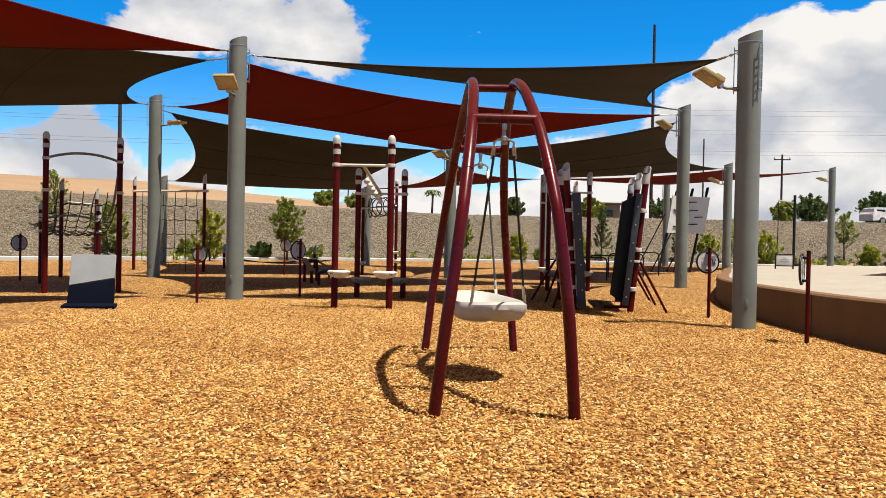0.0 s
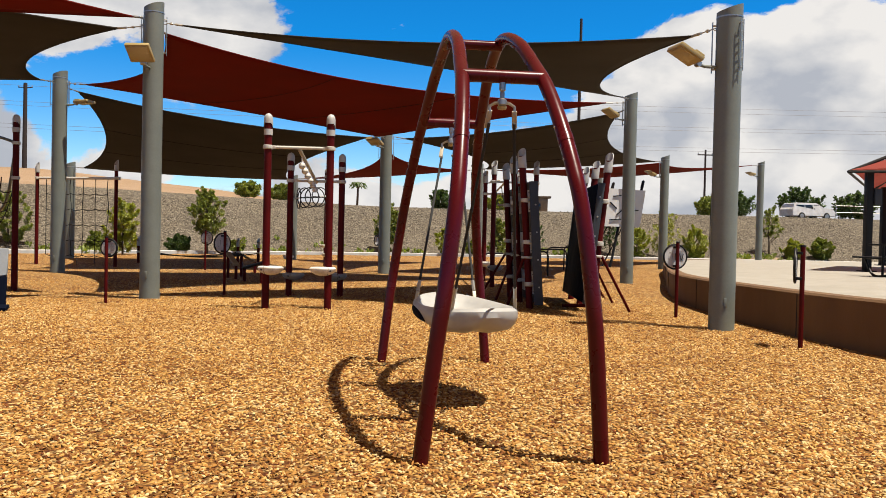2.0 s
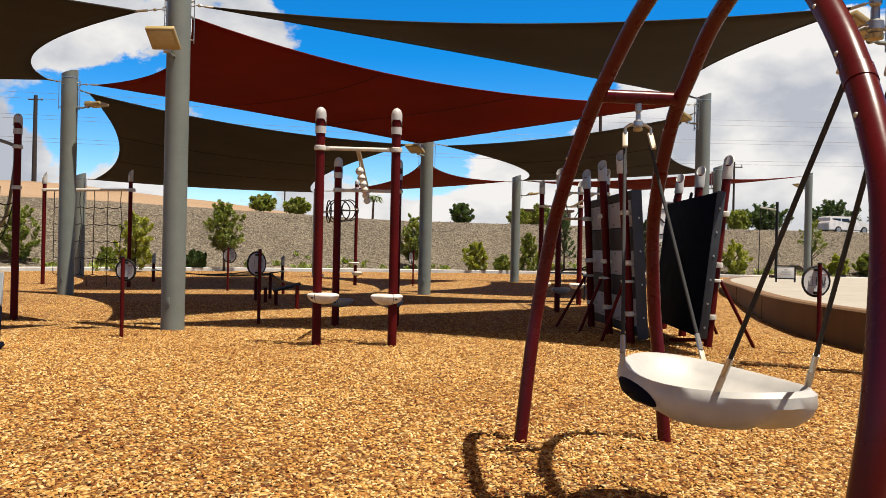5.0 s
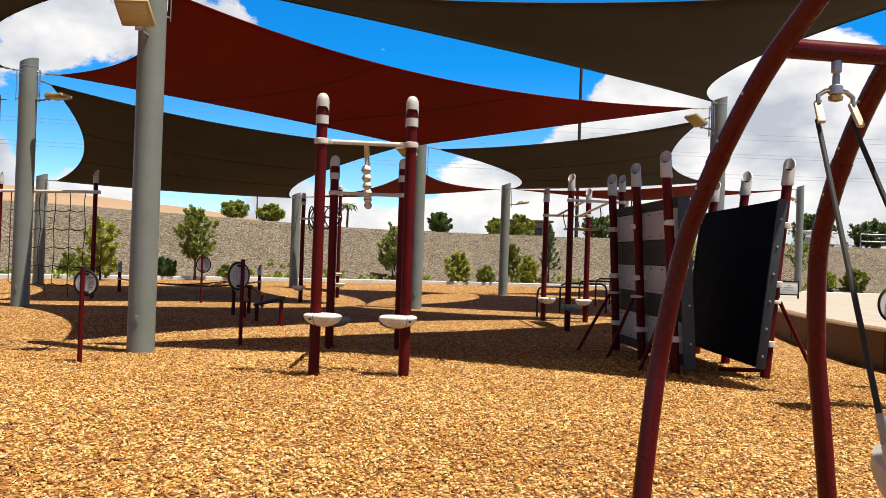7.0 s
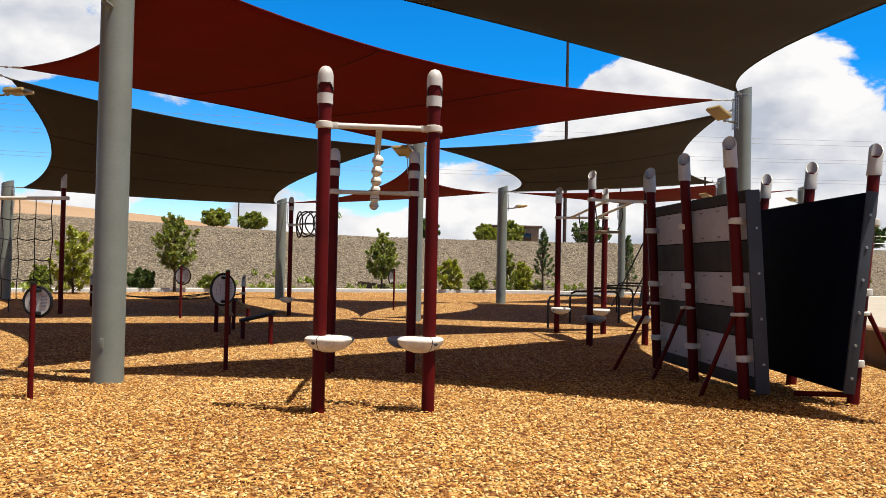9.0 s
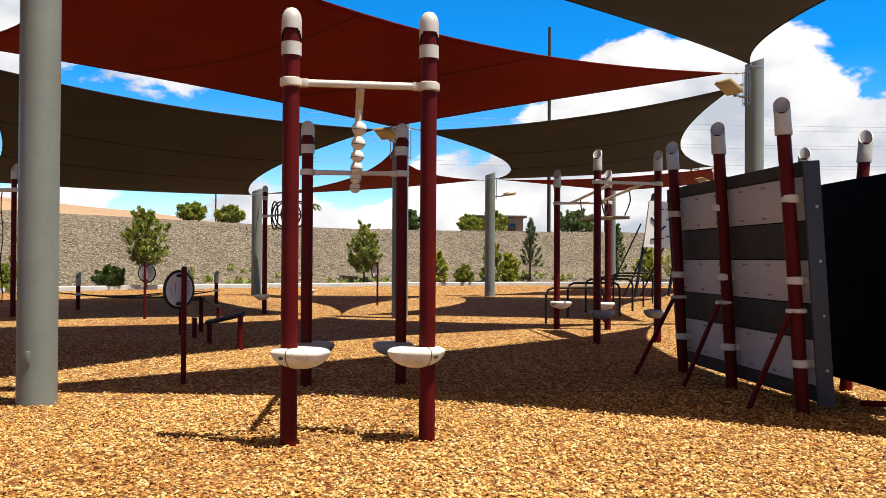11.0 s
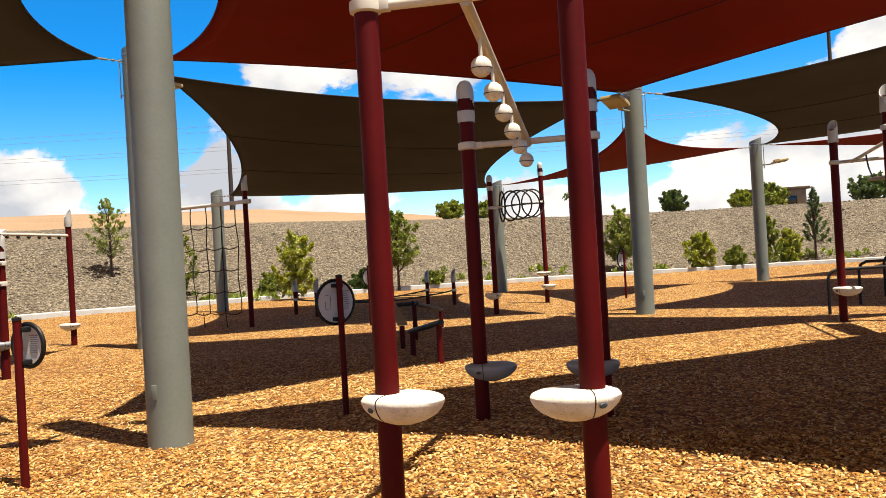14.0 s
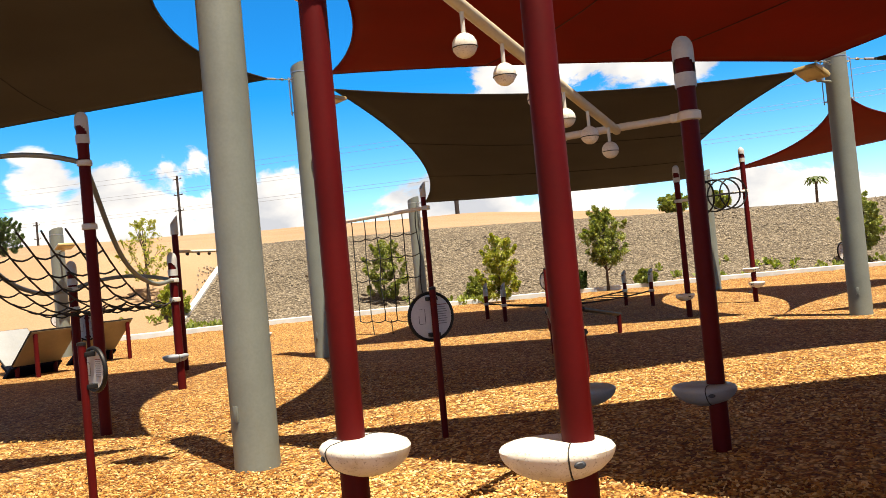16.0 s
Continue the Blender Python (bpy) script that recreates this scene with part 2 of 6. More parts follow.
def mulch_mat():
    k = Mat("wood_chip_mulch", 0.85)
    k.b.inputs["Specular IOR Level"].default_value = 0.2
    v1 = k.n.new("ShaderNodeTexVoronoi")
    v1.inputs["Scale"].default_value = 32.0
    warp = k.n.new("ShaderNodeTexNoise")
    warp.inputs["Scale"].default_value = 9.0
    k.l.new(k.tc.outputs["Object"], warp.inputs["Vector"])
    vm = k.n.new("ShaderNodeVectorMath")
    vm.operation = "MULTIPLY_ADD"
    vm.inputs[1].default_value = (0.12, 0.12, 0.12)
    k.l.new(warp.outputs["Color"], vm.inputs[0])
    k.l.new(k.coord((1.0, 0.6, 1.0)), vm.inputs[2])
    k.l.new(vm.outputs[0], v1.inputs["Vector"])
    sepc = k.n.new("ShaderNodeSeparateColor")
    k.l.new(v1.outputs["Color"], sepc.inputs[0])
    col = chips_ramp(k, sepc.outputs[0])
    # shade between the chips, painted into the colour
    gap_shade = k.ramp(v1.outputs["Distance"], (0.25, (1, 1, 1)), (0.7, (0.16, 0.095, 0.05)))
    col = k.mix(col, gap_shade, 0.8, "MULTIPLY")
    patches = k.ramp(k.noise(0.45, 5), (0.35, (0.78, 0.7, 0.62)), (0.6, (1, 1, 1)))
    col = k.mix(col, patches, 0.8, "MULTIPLY")
    k.color(k.mix(col, k.ramp(k.noise(7.0, 3), (0.36, (0.66, 0.6, 0.54)), (0.62, (1.12, 1.12, 1.12))), 0.75, "MULTIPLY"))
    k.bump(v1.outputs["Distance"], 0.9, -0.02)
    return k.m


def chip_mat():
    k = Mat("wood_chip", 0.8)
    k.b.inputs["Specular IOR Level"].default_value = 0.2
    col = chips_ramp(k, k.random(True))
    col = k.mix(col, k.ramp(k.noise(0.45, 5), (0.35, (0.78, 0.7, 0.62)), (0.6, (1, 1, 1))), 0.8, "MULTIPLY")
    k.color(k.mix(col, k.ramp(k.noise(7.0, 3), (0.36, (0.66, 0.6, 0.54)), (0.62, (1.12, 1.12, 1.12))), 0.75, "MULTIPLY"))
    k.bump(k.noise(120, 3), 0.3, 0.003)
    return k.m


def gravel_mat():
    k = Mat("grey_gravel", 0.9)
    v = k.n.new("ShaderNodeTexVoronoi")
    v.inputs["Scale"].default_value = 11.0
    k.l.new(k.tc.outputs["Object"], v.inputs["Vector"])
    s = k.n.new("ShaderNodeSeparateColor")
    k.l.new(v.outputs["Color"], s.inputs[0])
    col = k.ramp(s.outputs[0], (0.0, (0.0566, 0.0445, 0.0306)), (0.5, (0.135, 0.111, 0.0791)), (1.0, (0.231, 0.2, 0.151)))
    # crevices between stones get their shade from this darker colour
    gap_shade = k.ramp(v.outputs["Distance"], (0.35, (1, 1, 1)), (0.8, (0.3, 0.28, 0.25)))
    col = k.mix(col, gap_shade, 0.9, "MULTIPLY")
    k.color(k.mix(col, k.ramp(k.noise(0.3, 5), (0.3, (0.75, 0.75, 0.75)), (0.7, (1.1, 1.08, 1.05))), 0.7, "MULTIPLY"))
    k.bump(v.outputs["Distance"], 1.0, -0.1)
    return k.m


def ground_mat(name, a, b, grain=14.0):
    k = Mat(name, 0.95)
    col = k.ramp(k.noise(0.09, 7), (0.3, a), (0.7, b))
    col = k.mix(col, k.ramp(k.noise(grain, 6, 0.7), (0.3, (0.7, 0.68, 0.65)), (0.7, (1.1, 1.1, 1.1))), 0.8, "MULTIPLY")
    k.color(col).bump(k.noise(grain, 6, 0.7), 0.6, 0.05)
    return k.m


def concrete_mat(name, a, b):
    k = Mat(name, 0.85)
    col = k.ramp(k.noise(0.8, 7), (0.3, a), (0.7, b))
    streak = k.ramp(k.noise(1.2, 5, 0.6, (2.2, 2.2, 0.3)), (0.35, (0.84, 0.82, 0.8)), (0.65, (1.04, 1.04, 1.04)))
    col = k.mix(col, streak, 0.7, "MULTIPLY")
    k.color(k.mix(col, k.ramp(k.noise(60, 4), (0.3, (0.88, 0.88, 0.88)), (0.7, (1, 1, 1))), 0.8, "MULTIPLY"))
    k.bump(k.noise(45, 5), 0.25, 0.005)
    return k.m


M_POD, M_SEAT = speckled(), seat_mat()
M_PODG = worn("slate_grey_pod_plastic", (0.2, 0.222, 0.245), 0.45, 0.0, 0.12, 90.0)
M_CRED = cloth("red_shade_cloth", (0.088, 0.0068, 0.0042), 0.9)
M_CBROWN = cloth("dark_brown_shade_cloth", (0.0285, 0.0242, 0.0194), 1.5)
M_STITCH = worn("dark_brown_seam", (0.011, 0.0085, 0.0065), 0.9)
M_STITCHR = worn("dark_red_seam", (0.032, 0.0028, 0.0022), 0.9)
M_MULCH, M_CHIP, M_GRAVEL = mulch_mat(), chip_mat(), gravel_mat()
M_DIRT = ground_mat("bare_desert_dirt", (0.195, 0.125, 0.0696), (0.269, 0.186, 0.116))
M_CONC = concrete_mat("pale_concrete", (0.24, 0.224, 0.192), (0.28, 0.264, 0.232))
# tan concrete with the face's shade and mulch bounce put into its colour
M_WALLC = concrete_mat("shaded_tan_wall_concrete", (0.103, 0.0505, 0.0187), (0.135, 0.071, 0.0284))
M_CURB = concrete_mat("white_concrete_kerb", (0.434, 0.437, 0.436), (0.511, 0.517, 0.517))
M_LEAF = leaf_mat("green_leaves", (0.0459, 0.0639, 0.00944), (0.0969, 0.12, 0.0169), (0.175, 0.192, 0.0302))
M_LEAFY = leaf_mat("yellow_green_leaves", (0.0935, 0.113, 0.013), (0.163, 0.182, 0.0209), (0.257, 0.258, 0.0363))
M_LEAFD = leaf_mat("dark_green_leaves", (0.0143, 0.0286, 0.00713), (0.0286, 0.0535, 0.0107), (0.0498, 0.0855, 0.0178))
M_GRASS = leaf_mat("grass_blades", (0.0706, 0.0988, 0.0142), (0.113, 0.142, 0.0212), (0.169, 0.191, 0.0424))


# ---- mesh helpers ----
ORIGIN = {}


def thing(name, at, label, category, group="", kind=""):
    ob = new(name)
    ob.empty_display_size = 0.1
    ob.location = at
    ORIGIN[ob.name] = Vector(at)
    return tagged(ob, label, category, group, kind)


def finish(me, material, smooth=40):
    me.materials.append(material)
    if smooth:
        me.shade_smooth()
        me.set_sharp_from_angle(angle=radians(smooth))


def part(name, bm, material, parent=None, label="", smooth=40):
    """Links a bmesh, given in world places, as one mesh object under its thing or part."""
    o = ORIGIN[parent.name] if parent else Vector((0, 0, 0))
    bmesh.ops.recalc_face_normals(bm, faces=bm.faces)
    if parent:
        bmesh.ops.translate(bm, verts=bm.verts, vec=-o)
    me = bpy.data.meshes.new(name)
    bm.to_mesh(me)
    bm.free()
    finish(me, material, smooth)
    ob = new(name, me)
    if parent:
        ob.parent = parent
        ORIGIN[ob.name] = o
    return tagged(ob, label)


def solo(name, bm, material, label, category, kind="", smooth=40):
    return tagged(part(name, bm, material, None, "", smooth), label, category, "", kind)


def V(*a):
    return Vector(a)


def tube(pts, r, n=10, bm=None, closed=False, r_end=None):
    """A round bar along points, with closed ends."""
    bm = bm or bmesh.new()
    pts = [Vector(p) for p in pts]
    count = len(pts)
    rings, up = [], None
    for i, p in enumerate(pts):
        a = pts[i - 1] if i or closed else p
        b = pts[(i + 1) % count] if i < count - 1 or closed else p
        d = (b - a).normalized()
        if up is None:
            up = d.orthogonal().normalized()
        up = (up - d * up.dot(d)).normalized()
        side = d.cross(up)
        rr = r if r_end is None else r + (r_end - r) * i / max(1, count - 1)
        rings.append([bm.verts.new(p + (up * math.cos(t) + side * math.sin(t)) * rr) for t in (2 * math.pi * k / n for k in range(n))])
    for i in range(count if closed else count - 1):
        A, C = rings[i], rings[(i + 1) % count]
        for k in range(n):
            bm.faces.new((A[k], A[(k + 1) % n], C[(k + 1) % n], C[k]))
    if not closed:
        bm.faces.new(rings[0][::-1])
        bm.faces.new(rings[-1])
    return bm


def box(c, size, m=None, bm=None, bevel=0.0):
    """A box round c, turned by the matrix m, with bevelled edges."""
    own = bmesh.new()
    bmesh.ops.create_cube(own, size=1.0)
    bmesh.ops.scale(own, vec=size, verts=own.verts)
    if bevel:
        bmesh.ops.bevel(own, geom=own.edges[:], offset=bevel, segments=2, affect="EDGES", profile=0.6)
    if m:
        bmesh.ops.transform(own, matrix=m.to_4x4(), verts=own.verts)
    bmesh.ops.translate(own, vec=Vector(c), verts=own.verts)
    if bm is None:
        return own
    merge(bm, own)
    return bm


def merge(bm, other):
    made = {v: bm.verts.new(v.co) for v in other.verts}
    for f in other.faces:
        bm.faces.new([made[v] for v in f.verts])
    other.free()


def lathe(profile, at, n=20, axis=None, bm=None, squash=(1, 1)):
    """A turned body from rows of (radius, height) along the axis from at."""
    bm = bm or bmesh.new()
    m = (Vector(axis) if axis else V(0, 0, 1)).to_track_quat("Z", "Y").to_matrix()
    rings = []
    for r, h in profile:
        if r < 1e-5:
            rings.append([bm.verts.new(Vector(at) + m @ V(0, 0, h))])
        else:
            rings.append([bm.verts.new(Vector(at) + m @ V(r * math.cos(t) * squash[0], r * math.sin(t) * squash[1], h)) for t in (2 * math.pi * k / n for k in range(n))])
    for A, C in zip(rings, rings[1:]):
        for k in range(n):
            a, b, c, d = A[k % len(A)], A[(k + 1) % len(A)], C[(k + 1) % len(C)], C[k % len(C)]
            q = [a]
            for v in (b, c, d):
                if v not in q:
                    q.append(v)
            if len(q) > 2:
                bm.faces.new(q)
    for ring in (rings[0], rings[-1]):
        if len(ring) > 2:
            bm.faces.new(ring)
    return bm


def ball(c, r, bm=None, n=14):
    k = 8
    return lathe([(r * math.sin(math.pi * i / k), -r * math.cos(math.pi * i / k)) for i in range(k + 1)], c, n, None, bm)


def curve(a, b, c, n=12):
    """Quadratic curve."""
    a, b, c = Vector(a), Vector(b), Vector(c)
    return [a * (1 - t) ** 2 + b * 2 * t * (1 - t) + c * t * t for t in (i / n for i in range(n + 1))]


def smooth_path(pts, n=8):
    """Catmull-Rom through points."""
    pts = [Vector(p) for p in pts]
    ext = [pts[0] * 2 - pts[1], *pts, pts[-1] * 2 - pts[-2]]
    out = []
    for i in range(1, len(ext) - 2):
        p0, p1, p2, p3 = ext[i - 1:i + 3]
        for k in range(n):
            t = k / n
            out.append(0.5 * (2 * p1 + (p2 - p0) * t + (2 * p0 - 5 * p1 + 4 * p2 - p3) * t * t + (3 * p1 - p0 - 3 * p2 + p3) * t ** 3))
    return out + [pts[-1]]


# ---- ground ----
# The kerb runs along the foot of the gravel bank.
KERB = smooth_path([(-58, 6, 0), (-40, 20, 0), (-25.4, 34.6, 0), (-19, 41.2, 0), (-11, 47.3, 0), (-1.5, 51.8, 0), (8, 54.2, 0), (20, 55, 0), (36, 55, 0), (70, 52, 0)], 8)


def kerb_gap(x, y):
    """Signed distance from the kerb line, positive behind it, and the place along it."""
    best, sign, where = 1e9, 1, 0.0
    for i in range(len(KERB) - 1):
        a, b = KERB[i], KERB[i + 1]
        dx, dy = b.x - a.x, b.y - a.y
        t = max(0.0, min(1.0, ((x - a.x) * dx + (y - a.y) * dy) / (dx * dx + dy * dy)))
        ex, ey = x - a.x - dx * t, y - a.y - dy * t
        d = math.hypot(ex, ey)
        if d < best:
            best, where = d, i + t
            sign = 1 if dx * ey - dy * ex > 0 else -1
    return best * sign, where


def bank_height(x, y):
    d, _ = kerb_gap(x, y)
    if d < 1.2:
        return 0.0
    top = 3.25 + 0.55 * max(0.0, min(1.0, (-x - 2) / 20))
    s = min(1.0, (d - 1.2) / 10.5)
    h = top * (s * s * (3 - 2 * s) * 0.35 + s * 0.65)
    if d > 11.7:
        left = max(0.0, min(1.0, (3 - x) / 40))
        h += min(d - 11.7, 40) * 0.085 * left
    return h + 0.12 * noise.noise((x * 0.15, y * 0.15, 0)) * min(1, d / 6)


def ground_sheet():
    bm = bmesh.new()
    steps = [i * 2.0 for i in range(-36, 37)]
    xs = [-3000, -1200, -500, -220, -120] + steps + [120, 220, 500, 1200, 3000]
    ys = [-3000, -900, -200, -60] + [i * 2.0 for i in range(-12, 56)] + [120, 140, 180, 260, 500, 1200, 3000]
    grid = []
    for y in ys:
        row = []
        for x in xs:
            cx, cy = max(-110, min(110, x)), max(-40, min(140, y))
            h = bank_height(cx, cy)
            d, _ = kerb_gap(cx, cy)
            row.append(bm.verts.new((x, y, h - (0.2 if d < 0.8 else 0.0))))
        grid.append(row)
    for A, C in zip(grid, grid[1:]):
        for k in range(len(A) - 1):
            bm.faces.new((A[k], A[k + 1], C[k + 1], C[k]))
    solo("ground", bm, M_DIRT, "bare tan desert dirt rising to a low hill", "ground", "structure", 80)


ground_sheet()


def offset_line(pts, d):
    out = []
    for i, p in enumerate(pts):
        a, b = pts[max(0, i - 1)], pts[min(len(pts) - 1, i + 1)]
        t = (b - a).normalized()
        out.append(p + V(-t.y, t.x, 0) * d)
    return out


def ribbon(pts, rows):
    """A band along a line; rows of (sideways, height)."""
    bm = bmesh.new()
    lines = [[bm.verts.new(p + V(0, 0, h)) for p in offset_line(pts, d)] for d, h in rows]
    for A, C in zip(lines, lines[1:]):
        for k in range(len(A) - 1):
            bm.faces.new((A[k], A[k + 1], C[k + 1], C[k]))
    return bm


solo("kerb", ribbon(KERB, [(-0.15, -0.08), (-0.15, 0.15), (-0.12, 0.17), (0.22, 0.17), (0.25, 0.15), (0.25, -0.08)]), M_CURB,
     "long pale concrete kerb at the foot of the gravel bank", "kerb", "structure", 30)


def gravel_bank():
    bm = bmesh.new()
    rows = []
    start = 17
    for d in (0.22, 1.0, 1.6, 2.4, 3.4, 4.6, 5.8, 7.2, 8.6, 10.0, 11.2, 11.9):
        row = []
        for i, p in enumerate(offset_line(KERB, d)[start:]):
            q = p + (KERB[19] - KERB[17]).normalized() * (0.36 * d * max(0.0, 1 - i / 6))
            row.append(bm.verts.new((q.x, q.y, bank_height(q.x, q.y) + 0.05)))
        rows.append(row)
    for A, C in zip(rows, rows[1:]):
        for k in range(len(A) - 1):
            bm.faces.new((A[k], A[k + 1], C[k + 1], C[k]))
    end = [v.co.copy() + V(0, 0, 0.06) for v in (r[0] for r in rows)]
    bmesh.ops.subdivide_edges(bm, edges=bm.edges[:], cuts=1, use_grid_fill=True)
    for v in bm.verts:
        v.co.z += 0.03 * noise.noise(v.co * 0.9)
    solo("gravel_bank", bm, M_GRAVEL, "sloping bank covered with grey-brown gravel", "gravel bank", "structure", 80)
    solo("bank_edging", ribbon(end, [(-0.14, -0.12), (-0.14, 0.03), (0.14, 0.03), (0.14, -0.12)]), M_CURB, "pale concrete strip edging the end of the gravel bank", "kerb", "structure", 30)


gravel_bank()

# Platform: a pale concrete terrace with a curved retaining wall.
WALL = smooth_path([(30, -14, 0), (16, -3, 0), (9.2, 4.2, 0), (6.6, 8.8, 0), (5.75, 11.8, 0), (5.6, 14.5, 0), (5.72, 17.6, 0), (6.15, 20.6, 0), (7.0, 23.8, 0), (8.3, 28, 0), (10.6, 35.5, 0), (13.8, 43, 0), (19, 51.5, 0)], 6)


def terrace_z(y):
    return 0.65 - 0.0105 * (y - 13)


def terrace():
    bm = bmesh.new()
    A = [bm.verts.new((p.x + 0.24, p.y, terrace_z(p.y) - 0.004)) for p in WALL]
    C = [bm.verts.new((46, p.y, terrace_z(p.y) - 0.004)) for p in WALL]
    for k in range(len(A) - 1):
        bm.faces.new((A[k], A[k + 1], C[k + 1], C[k]))
    solo("terrace", bm, M_CONC, "wide pale concrete terrace beside the play area", "terrace", "structure", 30)
    bm = bmesh.new()
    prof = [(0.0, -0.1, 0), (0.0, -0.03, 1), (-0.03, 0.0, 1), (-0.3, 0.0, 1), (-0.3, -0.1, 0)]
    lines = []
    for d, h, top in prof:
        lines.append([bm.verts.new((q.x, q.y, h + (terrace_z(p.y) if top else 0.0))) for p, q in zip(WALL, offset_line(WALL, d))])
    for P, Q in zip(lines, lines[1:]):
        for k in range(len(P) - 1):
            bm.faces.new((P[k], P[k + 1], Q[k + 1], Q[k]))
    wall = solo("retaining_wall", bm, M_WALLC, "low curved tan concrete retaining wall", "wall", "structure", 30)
    ORIGIN[wall.name] = V(0, 0, 0)
    for k in range(10, len(WALL) - 8, 9):
        p, q = WALL[k], offset_line(WALL, 0.004)[k]
        part("wall_joint", tube([(q.x, q.y, 0.0), (q.x, q.y, terrace_z(p.y) - 0.03)], 0.007, 6), M_PANELD, wall)


terrace()


def mulch_height(x, y):
    """Raked mulch: heaped between the gate posts, worn down by the nearest pole."""
    up = 0.03 * math.exp(-((x + 1.8) ** 2 + (y - 17.9) ** 2) / 6.0)
    down = 0.075 * math.exp(-((x + 5.9) ** 2 / 9.0 + (y - 18.4) ** 2 / 12.0))
    return up - down + 0.018 * noise.noise((x * 0.5, y * 0.5, 3)) + 0.012 * noise.noise((x * 1.3, y * 1.3, 7))


def mulch():
    bm = bmesh.new()
    inner = [p.copy() for p in offset_line(KERB, -0.12)]
    xs = [i * 1.0 for i in range(-57, 46)]
    ys = [-40, -25, -14] + [-8 + i * 1.0 for i in range(0, 64)]
    made = {}
    for j, y in enumerate(ys):
        for i, x in enumerate(xs):
            d, _ = kerb_gap(x, y)
            if d < 0.4:
                made[i, j] = bm.verts.new((x, y, mulch_height(x, y)))
    for (i, j), v in list(made.items()):
        q = [made.get(k) for k in ((i, j), (i + 1, j), (i + 1, j + 1), (i, j + 1))]
        if all(q):
            bm.faces.new(q)
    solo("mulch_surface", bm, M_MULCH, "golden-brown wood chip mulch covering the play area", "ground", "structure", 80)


mulch()


def wood_chips():
    """Loose chips, densest beside the walked line."""
    rng = np.random.default_rng(4)
    bands = ((-4.6, 5.6, 3.0, 8.0, 900), (-6.0, 5.6, 8.0, 13.0, 700), (-7.0, 5.4, 13.0, 18.5, 750), (-9.0, 5.4, 18.5, 24.0, 160))
    boxes = []
    for x0, x1, y0, y1, dens in bands:
        n = int((x1 - x0) * (y1 - y0) * dens)
        boxes.append(np.column_stack([rng.uniform(x0, x1, n), rng.uniform(y0, y1, n)]))
    c = np.vstack(boxes)
    c = c[c[:, 0] < 5.5]
    n = len(c)
    a = rng.uniform(0, 2 * math.pi, n)
    ln, wd, th = rng.uniform(0.006, 0.018, n), rng.uniform(0.003, 0.009, n), rng.uniform(0.0015, 0.005, n)
    tilt, roll = rng.normal(0, 0.28, n), rng.normal(0, 0.35, n)
    ux = np.column_stack([np.cos(a) * np.cos(tilt), np.sin(a) * np.cos(tilt), np.sin(tilt)])
    vx = np.column_stack([-np.sin(a) * np.cos(roll), np.cos(a) * np.cos(roll), np.sin(roll)])
    wx = np.cross(ux, vx)
    z = np.array([mulch_height(px, py) for px, py in c]) + 0.006 + rng.uniform(0, 0.014, n) + np.abs(np.sin(tilt)) * ln * 0.6
    base = np.column_stack([c, z])
    verts = np.empty((n, 8, 3))
    for k, (sx, sy, sz) in enumerate(((-1, -1, -1), (1, -0.7, -1), (1, 0.8, -1), (-1, 1, -1), (-0.9, -0.9, 1), (0.85, -0.6, 1), (0.9, 0.7, 1), (-0.95, 0.85, 1))):
        verts[:, k] = base + ux * (ln * sx)[:, None] + vx * (wd * sy)[:, None] + wx * (th * sz)[:, None]
    quads = np.array(((4, 5, 6, 7), (0, 1, 5, 4), (1, 2, 6, 5), (2, 3, 7, 6), (3, 0, 4, 7)))
    faces = (quads[None] + (np.arange(n) * 8)[:, None, None]).reshape(-1, 4)
    me = bpy.data.meshes.new("wood_chips")
    me.vertices.add(n * 8)
    me.vertices.foreach_set("co", verts.reshape(-1))
    me.loops.add(len(faces) * 4)
    me.loops.foreach_set("vertex_index", faces.reshape(-1).astype(np.int32))
    me.polygons.add(len(faces))
    me.polygons.foreach_set("loop_start", np.arange(len(faces), dtype=np.int32) * 4)
    me.update(calc_edges=True)
    finish(me, M_CHIP, 0)
    tagged(new("wood_chips", me), "loose golden-brown wood chips scattered over the mulch", "wood chips", "", "stuff")


wood_chips()

# ---- shade structures ----
POLES = {"A": (-4.92, 18.68, 5.66, 0.19), "B": (4.8, 14.3, 4.78, 0.19), "C": (-0.6, 29.65, 4.7, 0.19), "D": (-9.84, 26.47, 5.68, 0.2), "E": (3.47, 40.81, 4.58, 0.19),
         "H": (-5.21, 42.02, 3.93, 0.19), "G": (-13.8, 37.45, 3.92, 0.19), "K": (6.7, 26.73, 5.62, 0.19), "L": (11.6, 38.95, 5.03, 0.19), "M": (20.6, 49.7, 5.92, 0.19),
         "N": (11.5, 51.1, 5.05, 0.19), "W": (-20.4, 21.0, 4.85, 0.19), "X": (-13.4, 15.0, 5.7, 0.19), "Y": (-9.2, 7.8, 5.6, 0.19), "P": (-21.1, 29.4, 3.64, 0.19)}


def ground_at(x, y):
    wall_x = min((abs(p.y - y), p.x) for p in WALL)[1]
    return terrace_z(y) if x > wall_x + 0.1 else 0.0


